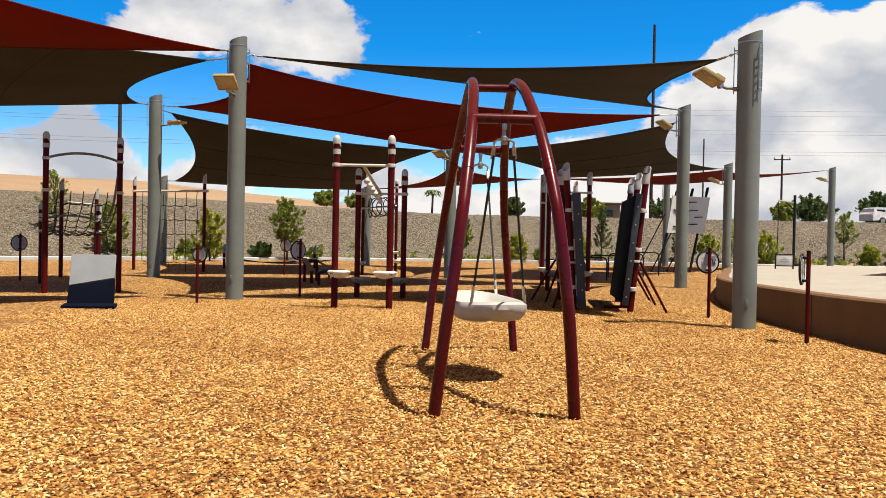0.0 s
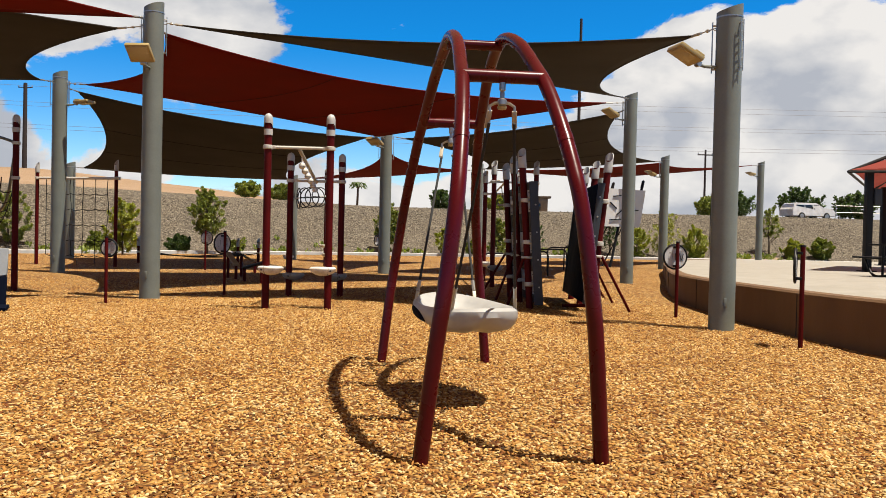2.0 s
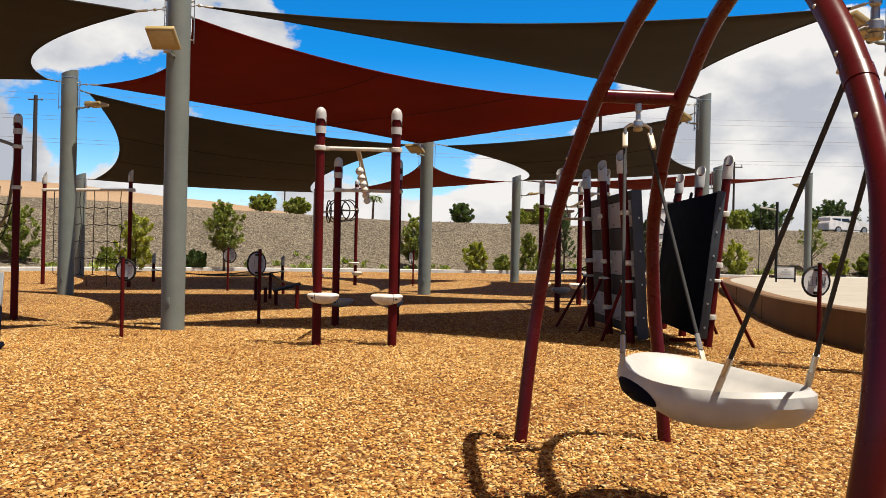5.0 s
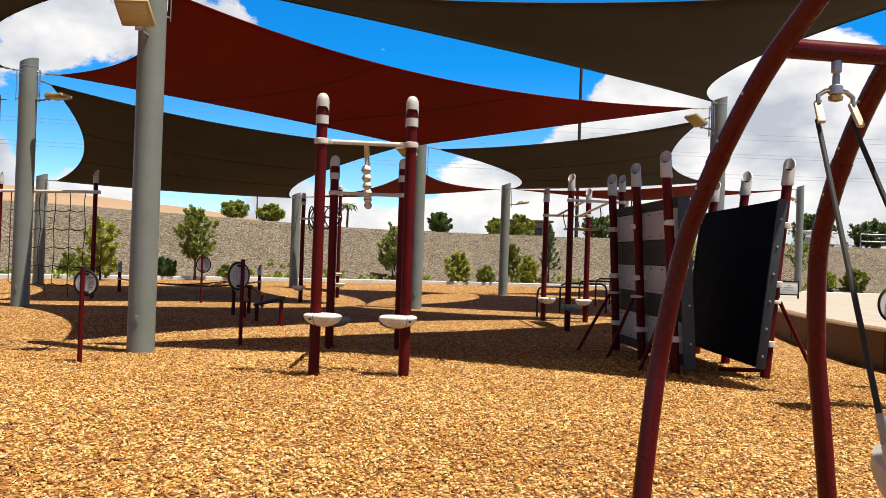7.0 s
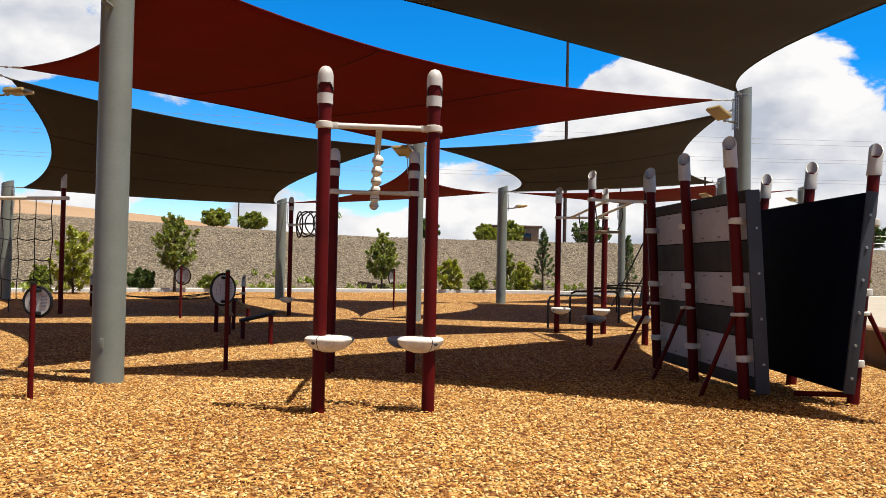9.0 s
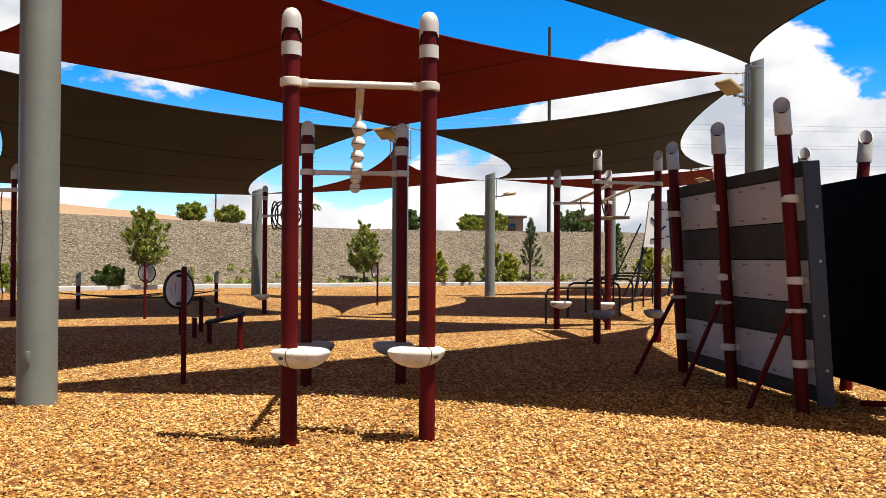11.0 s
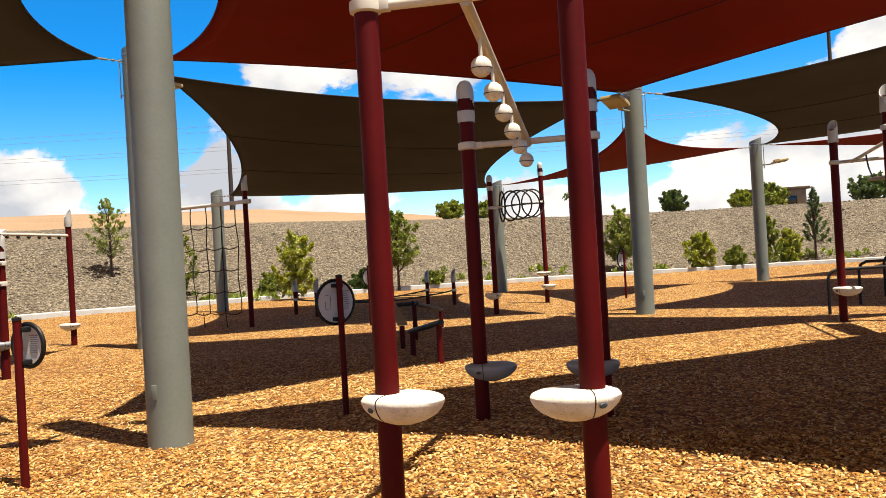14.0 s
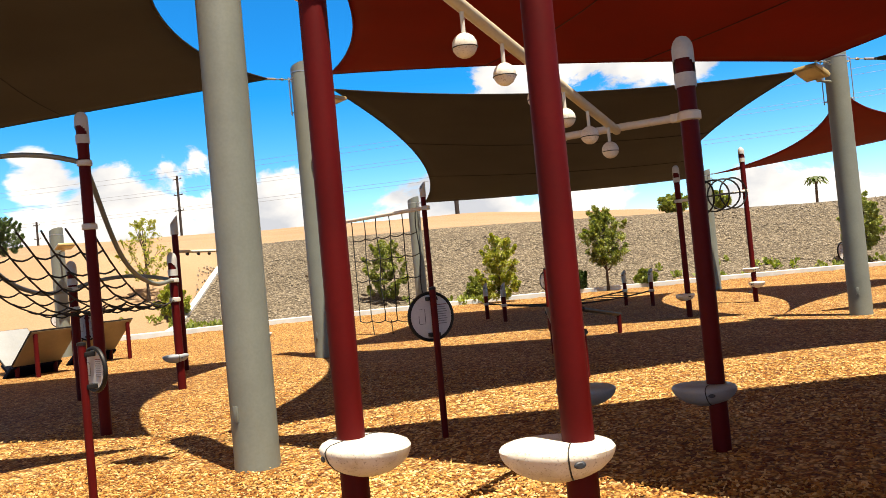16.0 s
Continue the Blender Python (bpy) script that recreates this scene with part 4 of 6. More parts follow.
def ball_beam():
    t = thing("ball_beam_climber", (-1.77, 17.8, 0), "dark red posts with off-white bars, hanging balls and stepping pods", "play climber")
    P = [(-2.282, 16.3, 3.31), (-1.235, 16.32, 3.325), (-2.292, 19.266, 2.935), (-1.248, 19.256, 2.93)]
    for i, (x, y, z) in enumerate(P):
        post(t, (x, y, 0), (x, y, z))
        pod(t, (x, y, 0.695 if i < 2 else 0.44), (1 if i % 2 == 0 else -1, -0.25 if i < 2 else 0.12), mat=M_POD if i < 2 else M_PODG)
    for a, b, z in ((0, 1, 2.74), (2, 3, 2.36)):
        A, C = V(P[a][0], P[a][1], z), V(P[b][0], P[b][1], z)
        part("cross_bar", tube([A, C], 0.028, 12), M_WHITE, t)
        clamp(t, A, toward=(1, 0))
        clamp(t, C, toward=(-1, 0))
    a, b = V(-1.76, 16.31, 2.72), V(-1.77, 19.26, 2.34)
    beam = part("ball_beam", tube([a, b], 0.032, 12), M_BEIGE, t, "beige steel beam sloping down")
    for k in range(6):
        q = a.lerp(b, 0.15 + k * 0.155)
        hanger = part("ball_hanger", tube([q, q - V(0, 0, 0.15)], 0.011, 8), M_WHITE, beam)
        part("ball", ball(q - V(0, 0, 0.19), 0.06, None, 18), M_POD, t, "speckled off-white hanging ball")
        part("ball_seam", tube([q - V(0, 0, 0.2) + V(math.cos(w) * 0.0605, math.sin(w) * 0.0605, 0) for w in (2 * math.pi * i / 16 for i in range(16))], 0.003, 5, None, True), M_PANELD, t)


ball_beam()


def panel_wall():
    """Two leaning climbing walls that face each other."""
    t = thing("climbing_wall", (2.4, 18.7, 0), "leaning climbing wall of grey and white panels on dark red posts", "climbing wall", "climbing walls")
    posts = [((2.37, 20.03, 0), (2.2, 20.02, 2.885)), ((2.4, 18.75, 0), (2.19, 18.7, 2.92)), ((2.38, 17.26, 0), (2.15, 17.26, 2.92))]
    lean = Matrix.Rotation(math.atan2(-0.2, 2.9), 3, "Y")

    def on(y, z, off):
        return V(2.38 - 0.2 * z / 2.9, y, z) + lean @ V(off, 0, 0)

    for (b, p), foot in zip(posts, ((1.65, 19.87, -0.05), (1.91, 18.98, -0.05), (1.97, 17.56, -0.05))):
        post(t, b, p, 0.0635, "slant")
        for z in (0.46, 0.95, 1.23, 1.99):
            q = on(b[1], z, 0)
            if z == 0.95:
                clamp(t, q, 0.0635, 0.045, (-0.8, -0.3), M_WHITE)
                part("brace", tube([q - V(0.08, 0.02, 0), foot], 0.026, 10), M_RED, t)
            else:
                clamp(t, q, 0.0635, 0.08, (1, 0.2 if z > 1.5 else -0.2))
    rows = [(0.1, 0.24, M_PANELD), (0.25, 0.67, M_PANELW), (0.68, 1.0, M_PANELD), (1.01, 1.41, M_PANELW), (1.42, 1.77, M_PANELD), (1.78, 2.19, M_PANELW), (2.2, 2.33, M_PANELD)]
    for z0, z1, mat in rows:
        spans = ((17.14, 18.72), (18.73, 20.34)) if mat is M_PANELW else ((17.14, 20.34),)
        for y0, y1 in spans:
            zc = (z0 + z1) / 2
            pn = part("panel", box(on((y0 + y1) / 2, zc, 0.12), (0.03, y1 - y0 - 0.006, z1 - z0), lean, None, 0.006), mat, t, "light grey plastic panel" if mat is M_PANELW else "dark grey plastic panel")
            if mat is M_PANELW:
                for yy in (y0 + 0.3, (y0 + y1) / 2, y1 - 0.3):
                    for zz in (z0 + 0.05, z1 - 0.05):
                        for o in (0, 0.05):
                            part("bolt", lathe([(0.008, 0), (0.008, -0.008)], on(yy + o, zz, 0.104), 8, lean @ V(1, 0, 0)), M_INK, pn)
    part("side_board", box(on(17.12, 1.2, 0.14), (0.16, 0.03, 2.25), lean, None, 0.006), M_EDGE, t, "slate grey edge board")
    part("side_board", box(on(20.38, 1.2, 0.14), (0.16, 0.03, 2.25), lean, None, 0.006), M_EDGE, t, "slate grey edge board")
    part("climbing_face", box(on(18.75, 1.2, 0.19), (0.03, 3.2, 2.2), lean, None, 0.008), M_NAVY, t, "navy black climbing face")
    for z in (0.4, 0.9, 1.4, 1.9):
        part("bolt", lathe([(0.016, 0), (0.012, -0.014)], on(17.105, z, 0.16), 10, (0, 1, 0)), M_STEEL, t)

    t2 = thing("climbing_wall", (3.6, 18.6, 0), "leaning climbing wall with a plain navy black face", "climbing wall", "climbing walls")
    lean2 = Matrix.Rotation(-0.08, 3, "Z") @ Matrix.Rotation(math.atan2(0.31, 2.9), 3, "Y")

    def on2(y, z, off):
        return V(3.4 + 0.08 * (y - 16.85) + 0.31 * z / 2.9, y, z) + lean2 @ V(off, 0, 0)

    for y, zt, foot in ((19.9, 2.84, (4.55, 20.5, -0.05)), (18.45, 2.84, (4.39, 19.1, -0.05)), (16.9, 2.85, (4.18, 16.98, -0.05))):
        post(t2, on2(y, 0, 0), on2(y + 0.08, zt, 0), 0.0635, "slant")
        for z in (0.46, 1.23, 1.99):
            clamp(t2, on2(y, z, 0), 0.0635, 0.08, (-1, 0.2))
        q = on2(y, 1.0, 0)
        clamp(t2, q, 0.0635, 0.045, (0.8, 0.3), M_WHITE)
        part("brace", tube([q + V(0.08, 0, 0), foot], 0.026, 10), M_RED, t2)
    part("climbing_face", box(on2(18.4, 1.22, -0.13), (0.05, 3.24, 2.16), lean2, None, 0.01), M_NAVY, t2, "navy black climbing face")
    part("side_board", box(on2(16.76, 1.22, -0.11), (0.12, 0.03, 2.18), lean2, None, 0.006), M_EDGE, t2, "slate grey edge board")
    part("side_board", box(on2(20.04, 1.22, -0.11), (0.12, 0.03, 2.18), lean2, None, 0.006), M_EDGE, t2, "slate grey edge board")
    for z in (0.3, 0.65, 1.0, 1.35, 1.7, 2.05):
        part("bolt", lathe([(0.018, 0), (0.014, -0.014)], on2(16.744, z, -0.11), 10, (0, 1, 0)), M_STEEL, t2)
    part("ground_strut", tube([on2(16.9, 0.12, 0), on2(17.3, 0.02, -0.45)], 0.03, 10), M_RED, t2)


panel_wall()


def hanging_plank():
    t = thing("hanging_plank_climber", (2.9, 25.1, 0), "dark red posts with bars and a tan plank hung on straps", "play climber")
    P = {"a": (2.4, 26.57, 3.21), "b": (2.34, 23.62, 3.25), "c": (3.35, 26.2, 3.19), "d": (3.46, 23.78, 3.28)}
    for k, (x, y, z) in P.items():
        post(t, (x, y, 0), (x, y, z), 0.0635, "slant")
        pod(t, (x, y, 0.52), (0.8 if k in "ab" else -0.8, -0.6), mat=M_PODG if k in "bd" else M_POD)
    for a, b, z in (("a", "c", 2.55), ("b", "d", 2.72)):
        A, C = V(*P[a][:2], z), V(*P[b][:2], z)
        part("cross_bar", tube([A, C], 0.028, 10), M_WHITE, t)
        clamp(t, A)
        clamp(t, C)
    rails = []
    for x in (2.62, 3.15):
        a, b = V(x, 23.7, 2.7), V(x, 26.4, 2.54)
        rails.append((a, b))
        part("side_rail", tube([a, b], 0.026, 10), M_WHITE, t)
    plank = part("plank", box((2.9, 25.05, 2.18), (0.42, 1.7, 0.05), Matrix.Rotation(0.03, 3, "X"), None, 0.015), M_TAN, t, "tan hanging plank")
    for a, b in rails:
        for k in (0.25, 0.72):
            q = a.lerp(b, k)
            part("strap", tube(smooth_path([q, q + V(0.03, 0.02, -0.2), V(2.9 + (q.x - 2.9) * 0.7, q.y, 2.2)], 4), 0.012, 6), M_ROPE, plank)


hanging_plank()


def spiral_climber():
    t = thing("ring_climber", (-3.4, 32.9, 0), "two dark posts joined by a row of black steel rings", "play climber")
    a, b = V(-3.89, 31.29, 3.22), V(-3.0, 34.7, 3.775)
    for p in (a, b):
        post(t, (p.x, p.y, 0), p, 0.06, "window")
    z = 2.45
    part("rail", tube([V(a.x, a.y, z), V(a.x, a.y, z).lerp(V(b.x, b.y, z + 0.25), 0.2)], 0.03, 10), M_WHITE, t)
    part("rail", tube([V(b.x, b.y, z + 0.25), V(a.x, a.y, z).lerp(V(b.x, b.y, z + 0.25), 0.8)], 0.03, 10), M_WHITE, t)
    d = (b - a).normalized()
    for k in range(5):
        c = V(a.x, a.y, z).lerp(V(b.x, b.y, z + 0.25), 0.2 + 0.15 * k)
        m = (Matrix.Rotation(0.5 * (k - 2), 3, "Z") @ V(d.x, d.y, 0)).to_track_quat("Z", "Y").to_matrix()
        part("ring", tube([c + m @ V(0.36 * math.cos(w), 0.36 * math.sin(w), 0) for w in (2 * math.pi * i / 24 for i in range(24))], 0.02, 8, None, True), M_BLACK, t, "black steel ring")
        bm = tube([c + m @ V(-0.36, 0, 0), c + m @ V(0.36, 0, 0)], 0.014, 8)
        part("spoke", bm, M_BLACK, t)
    for p, dirs in ((a, (-1, -0.4)), (b, (0.9, -0.2))):
        pod(t, (p.x, p.y, 0.45), dirs, (0.4, 0.32, 0.16))
        clamp(t, (p.x, p.y, z + (0.25 if p is b else 0)))
    pod(t, (b.x, b.y, 0.8), (-1, -0.4), (0.4, 0.32, 0.12))


spiral_climber()


def rope_net(parent, A, B, C, D, cols, rows, r=0.013, dip=0.0, name="net_rope"):
    """Crossing ropes between the line A-B above and the line D-C below, hanging by dip."""
    A, B, C, D = (Vector(p) for p in (A, B, C, D))

    def at(u, v):
        p = A * (1 - u) * (1 - v) + B * u * (1 - v) + C * u * v + D * (1 - u) * v
        return p - V(0, 0, dip * 4 * v * (1 - v))

    for i in range(cols + 1):
        u = i / cols
        wob = 0.03 * math.sin(i * 2.3)
        part(name, tube([at(u, v / 12) + V(wob * math.sin(v), 0, 0) for v in range(13)], r, 6), M_ROPE, parent)
    for j in range(1, rows + 1):
        v = j / rows
        pts = []
        for i in range(cols * 4 + 1):
            u = i / (cols * 4)
            pts.append(at(u, v) - V(0, 0, 0.05 * abs(math.sin(math.pi * u * cols))))
        part(name, tube(pts, r, 6), M_ROPE, parent)


def net_frame():
    t = thing("rope_net_climber", (-11.1, 31, 0), "black rope net hung from an off-white bar between dark posts", "rope net")
    a, b = V(-12.55, 31.4, 3.48), V(-9.56, 30.43, 3.545)
    for p in (a, b):
        post(t, (p.x, p.y, 0), p, 0.06, "slant")
    z = 2.95
    A, C = V(a.x, a.y, z), V(b.x, b.y, z)
    part("top_bar", tube([A, C], 0.045, 12), M_WHITE, t)
    clamp(t, A, 0.06, 0.09)
    clamp(t, C, 0.06, 0.09)
    part("bar_bracket", box(C + V(0.06, -0.02, 0), (0.16, 0.12, 0.1), None, None, 0.015), M_WHITE, t)
    q, w = A.lerp(C, 0.12), A.lerp(C, 0.9)
    rope_net(t, q, w, V(w.x, w.y, 0.35), V(q.x, q.y, 0.35), 5, 5)
    for k in (0.2, 0.5, 0.8):
        p = q.lerp(w, k)
        part("net_tail", tube([(p.x, p.y, 0.35), (p.x + 0.02, p.y, -0.02)], 0.012, 6), M_ROPE, t)


net_frame()


def net_bridge():
    t = thing("net_bridge_climber", (-9.5, 20.8, 0), "dark posts with a hammock-like rope net and curved steel rails", "rope net")
    la, lf, le, lc = V(-7.99, 19.73, 3.61), V(-9.3, 18.85, 3.62), V(-9.91, 22.79, 2.12), V(-10.97, 21.8, 2.11)
    for p in (la, lf, le, lc):
        post(t, (p.x, p.y, 0), p, 0.0635, "window")
    a, f = V(la.x, la.y, 3.02), V(lf.x, lf.y, 3.02)
    part("arch_bar", tube(curve(a, a.lerp(f, 0.5) + V(0, 0, 0.3), f, 12), 0.03, 10), M_POLE, t, "grey curved top bar")
    e, c = V(le.x, le.y, 1.68), V(lc.x, lc.y, 1.68)
    part("arch_bar", tube(curve(e, e.lerp(c, 0.5) + V(0, 0, 0.25), c, 12), 0.03, 10), M_POLE, t, "grey curved top bar")
    for p, q in ((a, e), (f, c)):
        part("side_rail", tube(smooth_path([p, p.lerp(q, 0.3) - V(0, 0, 0.62), p.lerp(q, 0.65) - V(0, 0, 0.5), q], 8), 0.03, 10), M_POLE, t, "grey S-shaped side rail")
    for p, z in ((la, 2.3), (lf, 2.3), (le, 1.38), (lc, 1.38), (la, 3.02), (lf, 3.02), (le, 1.68), (lc, 1.68)):
        clamp(t, (p.x, p.y, z))
    rope_net(t, (la.x, la.y, 2.3), (lf.x, lf.y, 2.3), (lc.x, lc.y, 1.38), (le.x, le.y, 1.38), 6, 9, 0.0115, 0.38)
    pod(t, (le.x, le.y, 0.5), (-0.6, -0.8), (0.4, 0.28, 0.14), M_PODG)
    t2 = thing("overhead_bar_climber", (-12.2, 26.3, 0), "dark posts joined by an off-white overhead bar with knobs", "play climber")
    b, d = V(-12.12, 25.08, 2.95), V(-12.22, 27.59, 2.8)
    for p in (b, d):
        post(t2, (p.x, p.y, 0), p, 0.06, "slant")
    z = 2.28
    part("overhead_bar", tube([(b.x, b.y, z), (d.x, d.y, z)], 0.03, 10), M_WHITE, t2)
    for k in range(7):
        q = V(b.x, b.y, z).lerp(V(d.x, d.y, z), 0.12 + 0.125 * k)
        part("grip", ball(q - V(0, 0, 0.045), 0.035, None, 8), M_PANELD, t2)
    pod(t2, (d.x, d.y, 0.42), (-0.9, -0.4), (0.42, 0.34, 0.16))


net_bridge()


def play_sign(at, turn, post_mat, h=1.28, letters=False, rad=0.205, first=[]):
    """A round instruction sign with a black rim on a thin post."""
    k0 = rad / 0.205
    if letters or rad < 0.2 or not first or first[0][1] is not post_mat:
        t = thing("round_sign", (0, 0, 0), "round white instruction sign with a black rim on a thin post", "sign", "round signs")
        part("sign_post", tube([(0, 0, -0.15), (0, 0, h)], 0.03, 12), post_mat, t)
        part("post_cap", lathe([(0.033, 0), (0.033, 0.02), (0.0, 0.03)], (0, 0, h), 12), M_BLACK, t)
        zc = h - 0.035 - rad
        disc = part("sign_face", lathe([(0.0, -0.008), (rad, -0.008), (rad, 0.008), (0.0, 0.008)], (0, 0.085, zc), 36, (0, 1, 0)), M_SIGN, t, "white printed disc")
        part("rim", tube([((rad + 0.005) * math.cos(w), 0.085, zc + (rad + 0.005) * math.sin(w)) for w in (2 * math.pi * i / 36 for i in range(36))], 0.017, 8, None, True), M_BLACK, disc)
        for s in (-0.16 * k0, 0.16 * k0):
            part("bracket", box((0, 0.045, zc + s), (0.09, 0.09, 0.035), None, None, 0.006), M_BLACK, t)
        for y, side in ((0.074, 1), (0.096, -1)):
            for k in range(9):
                w = 0.09 if k % 3 else 0.11
                part("text_line", box((side * 0.1 * k0, y, zc + (0.1 - k * 0.021) * k0), (w * k0, 0.002, 0.007), None, None), M_INKG if k else M_INKR, disc)
            for k, (dx, dz, sx, sz) in enumerate(((-0.1, 0.07, 0.035, 0.004), (-0.12, -0.02, 0.004, 0.07), (-0.06, 0.01, 0.004, 0.12), (-0.09, -0.06, 0.06, 0.004))):
                part("diagram_line", box((side * dx * k0, y, zc + dz * k0), (sx * k0, 0.002, sz * k0), None, None), M_INK, disc)
        if letters:  # bold shapes on the back
            for k, (dx, tilt) in enumerate(((0.05, 0.25), (0.09, -0.25), (0.13, 0.25), (0.0, 0))):
                part("bold_mark", box((dx, 0.071, zc), (0.016, 0.004, 0.12), Matrix.Rotation(tilt, 3, "Y"), None, 0.002), M_INK, disc)
        first[:] = [(t, post_mat)] if not letters and rad > 0.2 else first
        t.matrix_basis = pose(*at, 0, 0, turn)
        return t
    return copy_thing(first[0][0], pose(*at, 0, 0, turn))


play_sign((-3.7, 19.76, 0), 52, M_RED)
play_sign((-6.4, 29.6, 0), -18, M_RED)
play_sign((-0.93, 34.9, 0), 60, M_RED)
play_sign((-5.3, 17.35, -0.03), -12, M_RED, 1.17, False, 0.15)
play_sign((5.06, 12.33, 0), 62, M_RED)
play_sign((-13.0, 17.6, 0), 20, M_RED)
play_sign((-22.4, 30.25, 0), 52, M_RED)
play_sign((-12.2, 23.0, 0), 50, M_RED)
play_sign((4.74, 16.2, 0), 8, M_RED, 1.28, True)


def low_bridge():
    """Short posts with rope ladders and low beams."""
    t = thing("low_rope_bridge", (-7.6, 33.6, 0), "short dark posts joined by a low black rope ladder", "balance course")
    P = [(-10.0, 34.3, 0.98), (-8.87, 32.95, 0.98), (-6.7, 36.5, 0.98), (-5.7, 35.5, 0.98)]
    for x, y, z in P:
        post(t, (x, y, 0), (x, y, z), 0.055, "slant")
        clamp(t, (x, y, 0.42), 0.055)
    ends = [(V(-10.0, 34.3, 0.42), V(-6.7, 36.5, 0.42)), (V(-8.87, 32.95, 0.42), V(-5.7, 35.5, 0.42))]
    lines = [curve(a, a.lerp(b, 0.5) - V(0, 0, 0.32), b, 14) for a, b in ends]
    for pts in lines:
        part("ladder_rope", tube(pts, 0.018, 8), M_ROPE, t)
    for p, q in list(zip(*lines))[1:-1]:
        part("rung", tube([p, q], 0.014, 6), M_ROPE, t)
    t = thing("balance_beam", (-4.6, 26, 0), "low zigzag balance beam of dark steel with a pale plank", "balance beam", "balance beams")
    A, B, E, D = V(-4.84, 25.63, 0.64), V(-4.49, 24.98, 0.35), V(-4.6, 26.3, 0.62), V(-4.6, 28.48, 0.34)
    for p in (A, B, E, D):
        part("leg", tube([(p.x, p.y, -0.05), p], 0.042, 10), M_RED, t)
    for p, q in ((A, E), (E, D)):
        d = (q - p).normalized() * 0.1
        part("beam", tube([p - d, q + d], 0.035, 10), M_BLACK, t)
    d = B - A
    m = d.to_track_quat("Y", "Z").to_matrix()
    part("plank", box((A + B) / 2 + V(0, 0, 0.045), (0.16, d.length + 0.12, 0.035), m, None, 0.01), M_TAN, t, "pale tan sloping plank")
    t = thing("balance_beam", (-3.8, 25, 0), "low straight dark steel balance beam on two legs", "balance beam", "balance beams")
    C, F = V(-4.08, 24.0, 0.35), V(-3.47, 23.05, 0.53)
    for p in (C, F):
        part("leg", tube([(p.x, p.y, -0.05), p], 0.042, 10), M_RED, t)
    d = (F - C).normalized() * 0.1
    part("beam", tube([C - d, F + d], 0.04, 10), M_BLACK, t)


low_bridge()


def hurdle_bars():
    t = thing("stepped_hurdle_bars", (4.6, 32, 0), "row of black bent steel hurdle bars", "hurdle bars")
    for k in range(5):
        y = 27.9 + k * 1.9
        x0 = 2.5 + k * 1.0
        w, h, r = 1.5, 0.78 + 0.05 * k, 0.16
        d = V(0.96, 0.28, 0)
        a = V(x0, y, 0)
        b = a + d * w
        pts = [a - V(0, 0, 0.05), a + V(0, 0, h - r), a + d * r * 0.3 + V(0, 0, h - r * 0.3), a + d * r + V(0, 0, h), b - d * r + V(0, 0, h), b - d * r * 0.3 + V(0, 0, h - r * 0.3), b + V(0, 0, h - r), b - V(0, 0, 0.05)]
        part("hurdle", tube(pts, 0.028, 10), M_BLACK, t)


hurdle_bars()


def slat_board():
    t = thing("slatted_climbing_board", (10.2, 40.6, 0), "white climbing board with black grip slats on slanting dark posts", "climbing wall")
    e = V(2.45, 1.35, 0)
    c = V(10.3, 40.7, 2.75)
    side = e.normalized()
    nrm = V(side.y, -side.x, 0)
    lean = V(0, 0, 1) * 0.93 + nrm * -0.02 + side * 0.36
    lean.normalize()
    m = Matrix((side, -nrm, V(0, 0, 1))).transposed()
    w, h = 2.3, 1.75
    bm = bmesh.new()
    for dpt in (0, 0.05):
        for a, b in ((-1, -1), (1, -1), (1, 1), (-1, 1)):
            bm.verts.new(c + side * (a * w / 2 + b * 0.16) + V(0, 0, b * h / 2) - nrm * dpt)
    bm.verts.ensure_lookup_table()
    v = bm.verts
    for f in ((0, 1, 2, 3), (7, 6, 5, 4), (0, 1, 5, 4), (1, 2, 6, 5), (2, 3, 7, 6), (3, 0, 4, 7)):
        bm.faces.new([v[i] for i in f])
    part("board", bm, M_SIGN, t, "white plastic board")
    for k, (u, z, ln, rot) in enumerate(((-0.6, 0.55, 0.5, 0.1), (0.1, 0.6, 0.5, 0.06), (-0.75, 0.1, 0.5, -0.6), (0.2, 0.2, 0.6, 0.06), (0.6, -0.1, 0.5, 0.06), (-0.3, -0.2, 0.5, 0.6), (0.3, -0.45, 0.6, 0.05), (-0.5, -0.55, 0.7, 0.05))):
        part("grip_slat", box(c + side * (u + z * 0.18) + V(0, 0, z) + nrm * 0.03, (ln, 0.05, 0.045), m @ Matrix.Rotation(-rot, 3, "Y"), None, 0.01), M_BLACK, t)
    for u in (-0.95, 0.0, 0.95):
        b = c + side * (u - 0.75) - nrm * 0.12
        p = c + side * (u + 0.32) - nrm * 0.12
        post(t, (b.x, b.y, 0), (p.x, p.y, 4.0 + u * 0.1), 0.06, "slant", cap_mat=M_BLACK, mat=M_BLACK)
        f = b - side * 0.9 - nrm * 0.6
        part("brace", tube([(f.x, f.y, -0.05), b.lerp(p, 0.35) * 1.0 + V(0, 0, 0.0)], 0.03, 8), M_BLACK, t)


slat_board()


def slab(outline, m, at, thick):
    """A flat board from its outline, set into the plane of m and given depth."""
    bm = bmesh.new()
    front, back = ([bm.verts.new(Vector(at) + m @ V(x, d, z)) for x, z in outline] for d in (0, thick))
    n = len(outline)
    for k in range(n):
        bm.faces.new((front[k], front[(k + 1) % n], back[(k + 1) % n], back[k]))
    bm.faces.new(front)
    bm.faces.new(back[::-1])
    bmesh.ops.bevel(bm, geom=bm.edges[:], offset=0.008, segments=1, affect="EDGES")
    return bm


